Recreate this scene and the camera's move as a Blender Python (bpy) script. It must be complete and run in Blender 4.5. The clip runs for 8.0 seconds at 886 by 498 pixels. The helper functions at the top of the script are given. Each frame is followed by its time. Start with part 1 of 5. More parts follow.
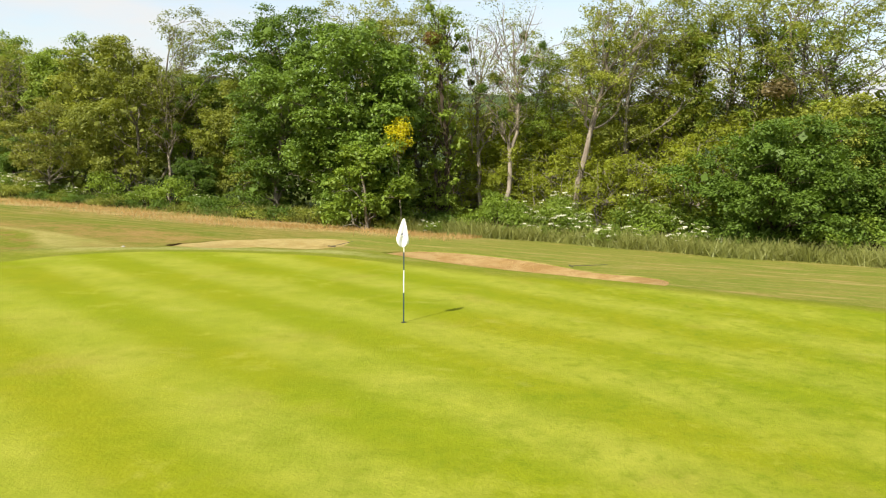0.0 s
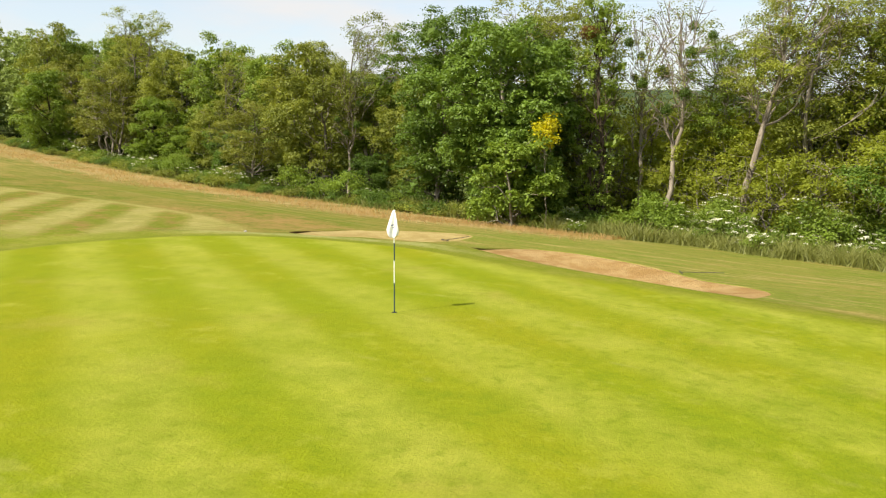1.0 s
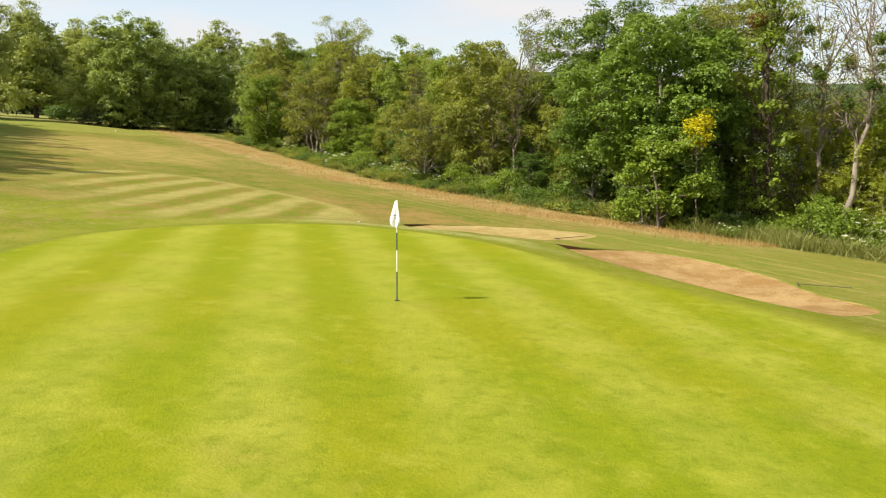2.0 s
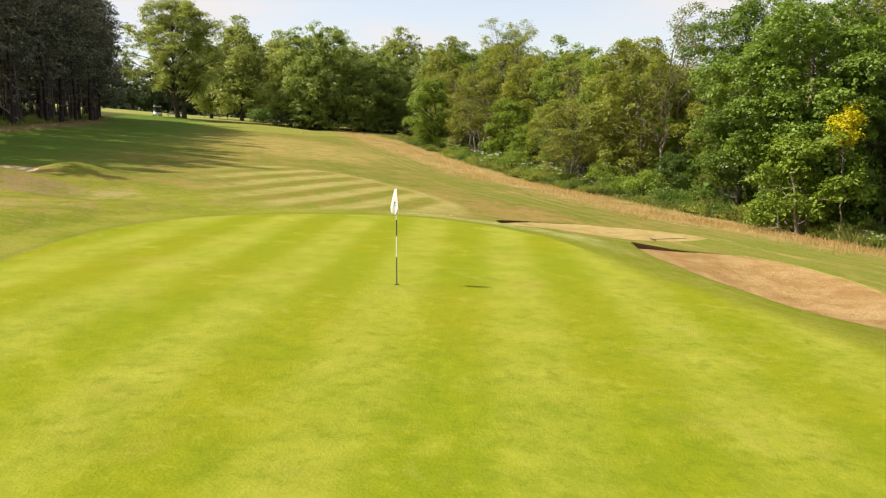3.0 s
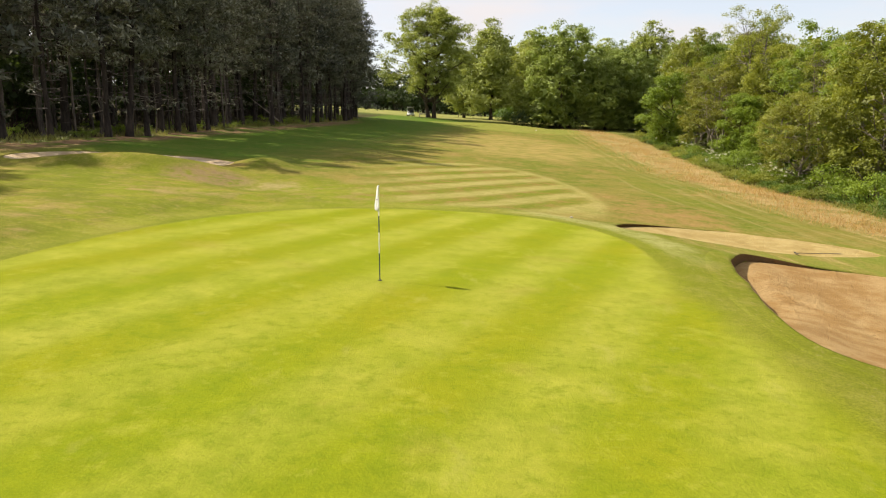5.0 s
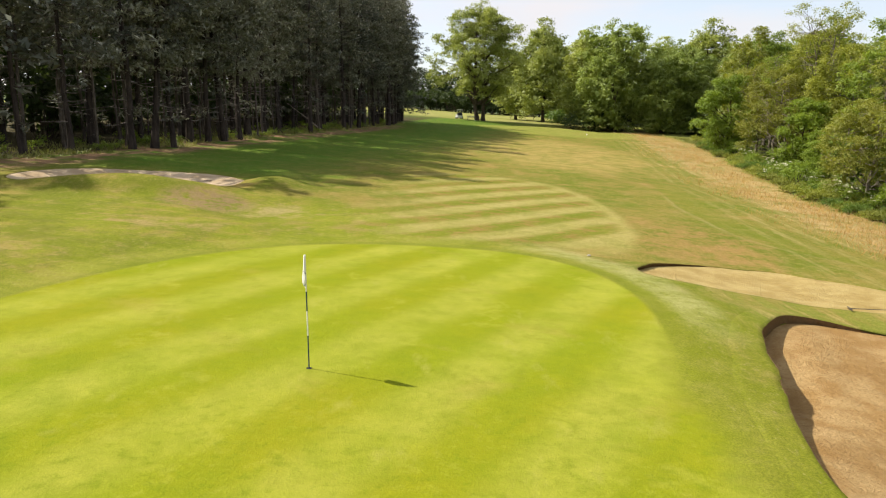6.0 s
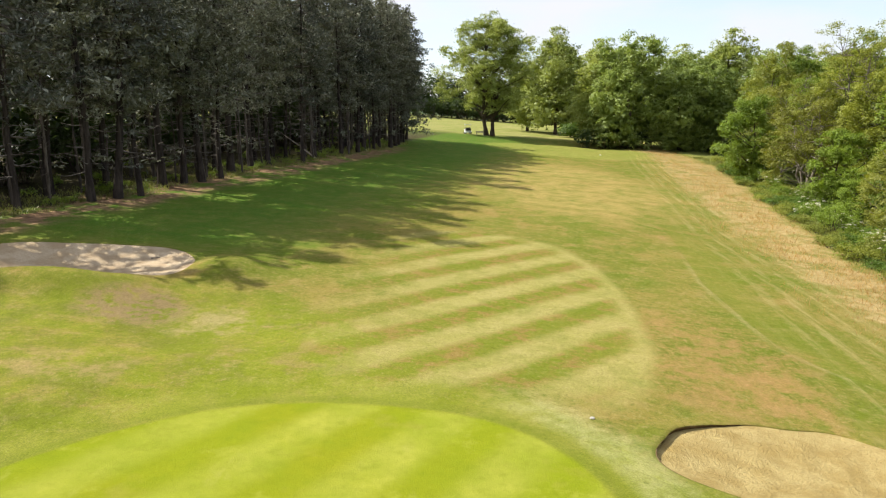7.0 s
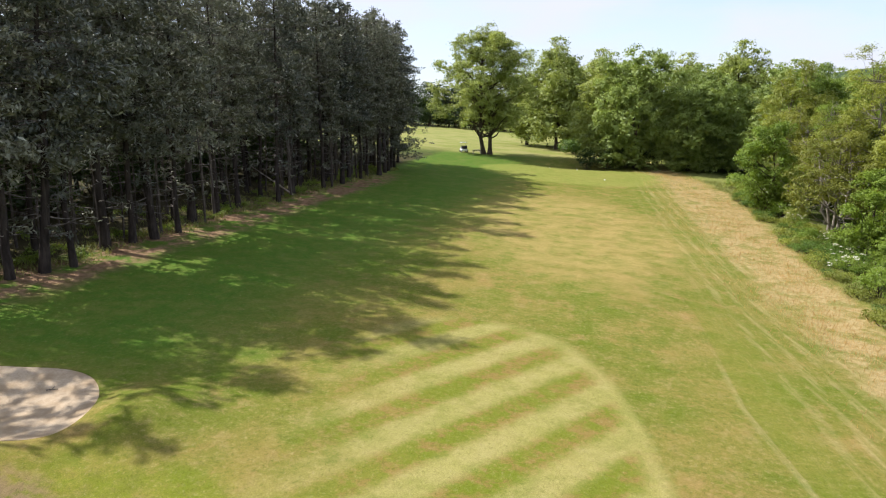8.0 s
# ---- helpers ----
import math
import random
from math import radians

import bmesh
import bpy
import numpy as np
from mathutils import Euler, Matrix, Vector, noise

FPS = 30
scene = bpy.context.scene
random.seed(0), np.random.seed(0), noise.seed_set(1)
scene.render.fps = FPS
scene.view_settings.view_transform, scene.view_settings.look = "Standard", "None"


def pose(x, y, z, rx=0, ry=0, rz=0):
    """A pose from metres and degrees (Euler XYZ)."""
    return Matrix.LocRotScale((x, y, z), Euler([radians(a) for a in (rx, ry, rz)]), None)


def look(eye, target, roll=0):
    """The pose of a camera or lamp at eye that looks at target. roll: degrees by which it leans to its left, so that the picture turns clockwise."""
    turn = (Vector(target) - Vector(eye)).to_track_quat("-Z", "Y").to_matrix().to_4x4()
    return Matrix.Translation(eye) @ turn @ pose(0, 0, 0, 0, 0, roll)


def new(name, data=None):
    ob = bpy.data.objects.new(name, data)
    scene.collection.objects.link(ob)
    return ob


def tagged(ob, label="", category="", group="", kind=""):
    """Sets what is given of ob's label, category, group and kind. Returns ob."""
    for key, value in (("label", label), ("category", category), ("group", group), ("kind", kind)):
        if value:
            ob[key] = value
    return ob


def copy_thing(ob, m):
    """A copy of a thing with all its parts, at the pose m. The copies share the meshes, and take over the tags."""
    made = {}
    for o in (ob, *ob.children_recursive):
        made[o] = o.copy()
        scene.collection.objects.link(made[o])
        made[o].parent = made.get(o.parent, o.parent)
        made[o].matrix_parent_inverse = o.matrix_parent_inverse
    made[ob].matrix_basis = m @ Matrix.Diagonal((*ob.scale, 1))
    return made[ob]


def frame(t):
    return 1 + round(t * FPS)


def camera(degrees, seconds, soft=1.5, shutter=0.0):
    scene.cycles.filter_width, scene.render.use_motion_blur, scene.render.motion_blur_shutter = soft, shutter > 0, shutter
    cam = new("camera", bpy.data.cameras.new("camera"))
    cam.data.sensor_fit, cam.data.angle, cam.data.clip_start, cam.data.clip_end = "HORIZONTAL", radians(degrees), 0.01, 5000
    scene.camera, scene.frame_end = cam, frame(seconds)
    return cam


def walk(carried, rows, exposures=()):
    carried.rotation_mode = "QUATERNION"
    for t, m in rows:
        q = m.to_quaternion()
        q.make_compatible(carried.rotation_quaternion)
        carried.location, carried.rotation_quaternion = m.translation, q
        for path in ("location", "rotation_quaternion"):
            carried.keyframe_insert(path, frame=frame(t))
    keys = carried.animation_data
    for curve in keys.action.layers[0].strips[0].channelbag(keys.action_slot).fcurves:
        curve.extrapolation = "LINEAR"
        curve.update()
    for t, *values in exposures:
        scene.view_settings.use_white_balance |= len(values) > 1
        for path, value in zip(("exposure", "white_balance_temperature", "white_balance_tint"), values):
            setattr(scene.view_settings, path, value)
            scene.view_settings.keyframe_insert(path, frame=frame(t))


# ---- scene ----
cam = camera(62.8, 8.0, soft=1.2)
PATH = [
    (0, (-12.75, -5.161, 3.706), (-10.882, -4.521, 3.383), 0.7),
    (0.5, (-11.828, -7.063, 3.667), (-10.076, -6.157, 3.34), 0.6),
    (1, (-10.683, -8.985, 3.626), (-9.091, -7.821, 3.294), 0.6),
    (1.5, (-9.465, -10.671, 3.575), (-8.059, -9.289, 3.239), 0.7),
    (2.8, (-5.406, -13.82, 3.384), (-4.57, -12.035, 3.048), 0.2),
    (3, (-4.88, -14.307, 3.343), (-4.124, -12.486, 3.007), 0.3),
    (3.5, (-3.421, -15.081, 3.355), (-2.867, -13.189, 3.018), 0.2),
    (4, (-1.823, -15.528, 3.322), (-1.478, -13.587, 2.984), 0.1),
    (4.5, (-0.413, -15.63, 3.29), (-0.229, -13.668, 2.952), 0.0),
    (5.8, (2.639, -13.09, 3.853), (2.564, -11.122, 3.509), -0.2),
    (6, (2.975, -12.141, 4.281), (2.878, -10.174, 3.936), -0.2),
    (6.5, (3.722, -8.973, 5.942), (3.586, -7.008, 5.594), -0.3),
    (7, (4.157, -5.595, 7.564), (4.019, -3.631, 7.216), -0.3),
    (7.5, (4.366, -1.585, 9.262), (4.231, 0.379, 8.911), -0.4),
    (8, (4.532, 2.829, 11.048), (4.394, 4.793, 10.698), -0.5),
]
EXPOSURES = [(0, 0.92, 6560, 7), (1.5, 0.89, 6670, 9), (3.0, 0.88, 6760, 13), (4.5, 0.89, 6860, 15), (6.0, 0.92, 6560, 13), (7, 1.02, 6230, 12), (7.5, 1.04, 6010, 13), (8, 0.97, 5780, 16)]
walk(cam, [(t, look(eye, target, roll)) for t, eye, target, roll in PATH], EXPOSURES)

# ---- light ----
SUN_ELEV, SUN_AZ = 46.0, (-0.954, 0.30)
world = bpy.data.worlds.new("sky")
scene.world = world
world.use_nodes = True
wt = world.node_tree
wt.nodes.clear()
w_out = wt.nodes.new("ShaderNodeOutputWorld")
w_bg = wt.nodes.new("ShaderNodeBackground")
w_sky = wt.nodes.new("ShaderNodeTexSky")
w_sky.sky_type = "NISHITA"
w_sky.sun_disc = False
w_sky.sun_elevation = radians(SUN_ELEV)
w_sky.sun_rotation = math.atan2(SUN_AZ[0], SUN_AZ[1])
w_sky.air_density, w_sky.dust_density, w_sky.ozone_density = 1.0, 1.2, 1.0
w_co = wt.nodes.new("ShaderNodeTexCoord")
w_map = wt.nodes.new("ShaderNodeMapping")
w_map.inputs["Scale"].default_value = (1.3, 1.3, 4.2)
w_no = wt.nodes.new("ShaderNodeTexNoise")
w_no.inputs["Scale"].default_value, w_no.inputs["Detail"].default_value = 2.2, 7
w_no.inputs["Roughness"].default_value = 0.55
w_rmp = wt.nodes.new("ShaderNodeValToRGB")
w_rmp.color_ramp.elements[0].color = (0.45, 0.45, 0.45, 1)
w_rmp.color_ramp.elements[0].position, w_rmp.color_ramp.elements[1].position = 0.42, 0.61
w_mix = wt.nodes.new("ShaderNodeMix")
w_mix.data_type = "RGBA"
w_mix.inputs["B"].default_value = (4.2, 4.2, 4.3, 1)
wt.links.new(w_co.outputs["Generated"], w_map.inputs["Vector"])
wt.links.new(w_map.outputs["Vector"], w_no.inputs["Vector"])
wt.links.new(w_no.outputs["Fac"], w_rmp.inputs["Fac"])
wt.links.new(w_rmp.outputs["Color"], w_mix.inputs["Factor"])
wt.links.new(w_sky.outputs["Color"], w_mix.inputs["A"])
wt.links.new(w_mix.outputs["Result"], w_bg.inputs["Color"])
wt.links.new(w_bg.outputs["Background"], w_out.inputs["Surface"])
w_bg.inputs["Strength"].default_value = 0.112
sun = new("sun", bpy.data.lights.new("sun", "SUN"))
sun.data.energy, sun.data.angle, sun.data.color = 4.0, radians(0.6), (1.0, 0.93, 0.80)
ce = math.cos(radians(SUN_ELEV))
sun.matrix_world = look((SUN_AZ[0] * ce * 60, SUN_AZ[1] * ce * 60, math.sin(radians(SUN_ELEV)) * 60), (0, 0, 0))


# ---- node helpers ----
class Ex:
    """A socket in a material that can be reckoned with."""

    def __init__(self, tree, socket):
        self.tree, self.socket = tree, socket

    def op(self, kind, *others, clamp=False):
        n = self.tree.nodes.new("ShaderNodeMath")
        n.operation, n.use_clamp = kind, clamp
        for k, v in enumerate((self, *others)):
            if isinstance(v, Ex):
                self.tree.links.new(v.socket, n.inputs[k])
            else:
                n.inputs[k].default_value = v
        return Ex(self.tree, n.outputs[0])

    def __add__(self, o): return self.op("ADD", o)
    def __sub__(self, o): return self.op("SUBTRACT", o)
    def __mul__(self, o): return self.op("MULTIPLY", o)
    def __truediv__(self, o): return self.op("DIVIDE", o)
    def __pow__(self, o): return self.op("POWER", o)
    def most(self, o): return self.op("MAXIMUM", o)
    def least(self, o): return self.op("MINIMUM", o)
    def size(self): return self.op("ABSOLUTE")
    def sine(self): return self.op("SINE")
    def flip(self): return (self * -1.0) + 1.0

    def step(self, a, b):
        n = self.tree.nodes.new("ShaderNodeMapRange")
        n.interpolation_type = "SMOOTHSTEP"
        self.tree.links.new(self.socket, n.inputs["Value"])
        n.inputs["From Min"].default_value, n.inputs["From Max"].default_value = a, b
        if a > b:
            n.inputs["From Min"].default_value, n.inputs["From Max"].default_value = b, a
            n.inputs["To Min"].default_value, n.inputs["To Max"].default_value = 1, 0
        return Ex(self.tree, n.outputs["Result"])


def material(name):
    m = bpy.data.materials.new(name)
    m.use_nodes = True
    m.node_tree.nodes.clear()
    return m, m.node_tree


def noise_ex(tree, vec, scale, detail=4.0, rough=0.55, stretch=None, turn=0.0):
    src = vec
    if stretch:
        mp = tree.nodes.new("ShaderNodeMapping")
        mp.inputs["Scale"].default_value = stretch
        mp.inputs["Rotation"].default_value = (0, 0, turn)
        tree.links.new(vec, mp.inputs["Vector"])
        src = mp.outputs["Vector"]
    n = tree.nodes.new("ShaderNodeTexNoise")
    n.inputs["Scale"].default_value, n.inputs["Detail"].default_value, n.inputs["Roughness"].default_value = scale, detail, rough
    tree.links.new(src, n.inputs["Vector"])
    return Ex(tree, n.outputs["Fac"])


def tint(tree, fac, a, b):
    """Colour a where fac is 0, b where it is 1. Each is a colour or a socket."""
    n = tree.nodes.new("ShaderNodeMix")
    n.data_type = "RGBA"
    n.clamp_factor = True
    if isinstance(fac, Ex):
        tree.links.new(fac.socket, n.inputs["Factor"])
    else:
        n.inputs["Factor"].default_value = fac
    for key, v in (("A", a), ("B", b)):
        if isinstance(v, tuple):
            n.inputs[key].default_value = (*v, 1)
        else:
            tree.links.new(v, n.inputs[key])
    return n.outputs["Result"]


def finish(tree, colour, rough=0.8, spec=0.3, height=None, strength=0.3, distance=0.05, metal=0.0, through_light=None):
    bs = tree.nodes.new("ShaderNodeBsdfPrincipled")
    if isinstance(colour, tuple):
        bs.inputs["Base Color"].default_value = (*colour, 1)
    else:
        tree.links.new(colour, bs.inputs["Base Color"])
    bs.inputs["Roughness"].default_value, bs.inputs["Specular IOR Level"].default_value, bs.inputs["Metallic"].default_value = rough, spec, metal
    if height is not None:
        b = tree.nodes.new("ShaderNodeBump")
        b.inputs["Strength"].default_value, b.inputs["Distance"].default_value = strength, distance
        tree.links.new(height.socket, b.inputs["Height"])
        tree.links.new(b.outputs["Normal"], bs.inputs["Normal"])
    out = tree.nodes.new("ShaderNodeOutputMaterial")
    if through_light is None:
        tree.links.new(bs.outputs["BSDF"], out.inputs["Surface"])
    else:
        tr = tree.nodes.new("ShaderNodeBsdfTranslucent")
        if isinstance(through_light[1], tuple):
            tr.inputs["Color"].default_value = (*through_light[1], 1)
        else:
            tree.links.new(through_light[1], tr.inputs["Color"])
        mx = tree.nodes.new("ShaderNodeMixShader")
        mx.inputs["Fac"].default_value = through_light[0]
        tree.links.new(bs.outputs["BSDF"], mx.inputs[1])
        tree.links.new(tr.outputs["BSDF"], mx.inputs[2])
        tree.links.new(mx.outputs["Shader"], out.inputs["Surface"])


def place_socket(tree):
    return tree.nodes.new("ShaderNodeNewGeometry").outputs["Position"]


def leaf_material(name, dark, light, scale_m=1.6, glow=0.44, rough=0.55, speck=0.0, spec=0.35):
    m, t = material(name)
    g = t.nodes.new("ShaderNodeNewGeometry")
    rnd = Ex(t, g.outputs["Random Per Island"])
    info = t.nodes.new("ShaderNodeObjectInfo")
    own = Ex(t, info.outputs["Random"])
    patch = noise_ex(t, g.outputs["Position"], 1 / scale_m, 3)
    fac = rnd * 0.22 + patch.step(0.3, 0.72) * 0.42 + own * 0.34
    # speck: a few leaves coloured pale, as glints and sky in the crown
    if speck:
        fac = fac * (1 - speck) + rnd.step(0.84, 0.97) * speck
    col = tint(t, fac, dark, light)
    col = tint(t, (own * 7.31).op("FRACT") * 0.30, col, tuple(c * k for c, k in zip(light, (1.05, 1.0, 0.70))))
    warm = tint(t, fac, tuple(c * k for c, k in zip(dark, (1.5, 1.35, 0.7))), tuple(c * k for c, k in zip(light, (1.3, 1.25, 0.7))))
    finish(t, col, rough, spec, through_light=(glow, warm))
    return m


def bark_material(name, dark, light, scale=6.0):
    m, t = material(name)
    co = t.nodes.new("ShaderNodeTexCoord").outputs["Object"]
    a = noise_ex(t, co, scale, 6, 0.65, stretch=(1, 1, 0.18))
    b = noise_ex(t, co, 0.8, 3)
    fac = a.step(0.3, 0.7) * 0.65 + b.step(0.35, 0.7) * 0.35
    finish(t, tint(t, fac, dark, light), 0.9, 0.15, a, 0.9, 0.05)
    return m


def plain_material(name, colour, rough=0.5, metal=0.0, vary=0.12, spec=0.4):
    m, t = material(name)
    co = t.nodes.new("ShaderNodeTexCoord").outputs["Object"]
    a = noise_ex(t, co, 9, 4)
    finish(t, tint(t, a.step(0.3, 0.7), tuple(c * (1 - vary) for c in colour), tuple(min(1, c * (1 + vary)) for c in colour)), rough, spec, metal=metal)
    return m


# ---- the lie of the land ----
CUBIC = (-0.092836, -0.075491, 0.008526, -0.000462, -0.000195, 0.000274, 0.00000416, 0.00000584, 0.00000142, -0.000000659)


def ease(v, a, b):
    t = np.clip((v - a) / (b - a), 0, 1)
    return t * t * (3 - 2 * t)


def hump(x, y, cx, cy, sx, sy, h):
    return h * np.exp(-((x - cx) / sx) ** 2 - ((y - cy) / sy) ** 2)


def green_reach(x, y):
    """1 on the edge of the putting green, less inside it."""
    cx = -0.95 + 0.15 * np.maximum(y, 0)
    dy = y - 1
    b = np.where(dy > 0, 11.8, 19.0)
    return ((np.abs(x - cx) / 7.55) ** 2.5 + (np.abs(dy) / b) ** 2.5) ** 0.4


def land(x, y):
    """Height of the turf, without the bunkers."""
    x, y = np.asarray(x, float), np.asarray(y, float)
    u, v = np.clip(x, -28, 40), np.clip(y, -16, 142)
    c = CUBIC
    z = c[0] + c[1] * u + c[2] * v + c[3] * u * u + c[4] * u * v + c[5] * v * v + c[6] * u**3 + c[7] * u * u * v + c[8] * u * v * v + c[9] * v**3
    z = z + 0.022 * np.maximum(y - 142, 0) * (1 - ease(y, 300, 700)) + 0.02 * np.clip(-28 - x, 0, 200)
    z = z - 0.05 * np.clip(x - 40, 0, 60)
    z = z + 9.0 * ease(y, 284, 430)
    far = np.hypot(x - 60, y - 20)
    z = z + 36 * ease(far, 160, 620) * ease(x, 60, 300)
    r = green_reach(x, y)
    w = 1 - ease(r, 0.98, 1.42)
    z = z * (1 - w) + w * (-0.042 * x + 0.004 * y)
    z = z + hump(x, y, 10.0, 5.6, 2.2, 2.8, 0.32) + hump(x, y, 8.9, -1.0, 1.6, 4.5, 0.12) + hump(x, y, 9.8, 9.3, 1.7, 0.9, 0.12) + hump(x, y, 14.0, -1.5, 2.6, 4.0, -0.13) + hump(x, y, 12.6, 15.0, 3, 3, -0.14) + hump(x, y, -6.6, 18.4, 3.2, 2.6, -0.36)
    z = z + hump(x, y, 15.0, 118, 11, 6, 0.6) + hump(x, y, 12, 122, 8, 2.6, 0.35) + hump(x, y, 19, 131, 10, 4.5, -0.8) + hump(x, y, 22, 54, 6, 14, -0.3)
    z = z + hump(x, y, -7.9, 26.2, 1.6, 2.2, 0.52) + hump(x, y, -12.9, 21.4, 3.1, 1.2, 0.70) + hump(x, y, -16.6, 20.8, 2.4, 1.3, 0.34) + hump(x, y, -10.4, 22.6, 1.4, 1.1, 0.20) + hump(x, y, -2.5, 43, 5, 6, 0.15)
    z = z + 0.05 * np.sin(x * 0.31 + 1.3) * np.sin(y * 0.23) * ease(r, 1.2, 1.8)
    return z


class Bunker:
    """The outline of a bunker and its depth."""

    def __init__(self, x, y, a, b, turn, power, waves, lip, steep, bowl):
        self.x, self.y, self.a, self.b, self.turn, self.power = x, y, a, b, radians(turn), power
        self.waves, self.lip, self.steep, self.bowl = waves, lip, radians(steep), bowl

    def reach(self, th):
        p = self.power
        r = ((np.abs(np.cos(th)) / self.a) ** p + (np.abs(np.sin(th)) / self.b) ** p) ** (-1 / p)
        for n, amount, phase in self.waves:
            r = r * (1 + amount * np.cos(n * th + phase))
        return r

    def inside(self, x, y):
        dx, dy = x - self.x, y - self.y
        return np.hypot(dx, dy) / self.reach(np.arctan2(dy, dx) - self.turn)

    def rim(self, th, k, out=0.0):
        r = self.reach(th) * k + out
        return self.x + r * np.cos(th + self.turn), self.y + r * np.sin(th + self.turn)

    def drop(self, th):
        """Height of the turf lip above the sand at the edge."""
        return self.lip[0] + (self.lip[1] - self.lip[0]) * (0.5 + 0.5 * np.cos(th + self.turn - self.steep)) ** self.lip[2]


BUNKER_FAR = Bunker(12.5, 11.3, 4.6, 2.75, -6, 1.9, ((2, 0.03, 0.4), (3, 0.07, 1.2), (5, 0.035, 0.3), (9, 0.02, 1.0), (1, 0.09, -1.25)), (0.0, 0.09, 12), 160, 0.16)
BUNKER_NEAR = Bunker(11.57, 0.52, 2.96, 6.22, -18, 3.95, ((1, 0.10, -1.643), (2, 0.089, -0.816), (3, 0.054, -0.711), (7, 0.012, 1.0), (13, 0.006, 0.4)), (0.0, 0.76, 5), 152, 0.40)
BUNKER_WEST = Bunker(-15.2, 25.6, 5.75, 3.65, 8, 2.9, ((3, 0.03, 2.6), (5, 0.02, 1.7), (8, 0.015, 0.2)), (0.0, 0.10, 6), -80, 0.66)
BUNKERS = (BUNKER_FAR, BUNKER_NEAR, BUNKER_WEST)


def line(fine, lo, hi, grow, ends):
    pts = list(np.arange(lo, hi + fine / 2, fine))
    s, v = fine, hi
    while v < ends[1]:
        s *= grow
        v += s
        pts.append(v)
    s, v = fine, lo
    while v > ends[0]:
        s *= grow
        v -= s
        pts.insert(0, v)
    return np.array(pts)


def mesh_from(name, verts, quads, smooth=True):
    """A mesh from arrays of corners and of faces with four corners each (or three)."""
    verts, quads = np.asarray(verts, np.float32), np.asarray(quads, np.int32)
    me = bpy.data.meshes.new(name)
    n, k = quads.shape
    me.vertices.add(len(verts))
    me.vertices.foreach_set("co", verts.ravel())
    me.loops.add(n * k)
    me.loops.foreach_set("vertex_index", quads.ravel())
    me.polygons.add(n)
    me.polygons.foreach_set("loop_start", np.arange(0, n * k, k, dtype=np.int32))
    if smooth:
        me.polygons.foreach_set("use_smooth", np.ones(n, bool))
    me.update(calc_edges=True)
    return me


def grid_faces(rows, cols, ring=False):
    i, j = np.meshgrid(np.arange(rows - 1), np.arange(cols if ring else cols - 1), indexing="ij")
    k = (j + 1) % cols
    return np.stack([i * cols + j, i * cols + k, (i + 1) * cols + k, (i + 1) * cols + j], -1).reshape(-1, 4)


def add(name, me, mat, parent=None, label=""):
    ob = new(name, me)
    if mat is not None and not me.materials:
        me.materials.append(mat)
    if parent is not None:
        ob.parent = parent
    if label:
        ob["label"] = label
    return ob


def thing(name, label, category, x=0.0, y=0.0, z=0.0, group="", kind="", turn=0.0):
    ob = new(name)
    ob.empty_display_size = 0.3
    ob.location = (x, y, z)
    ob.rotation_euler = (0, 0, turn)
    return tagged(ob, label, category, group, kind)


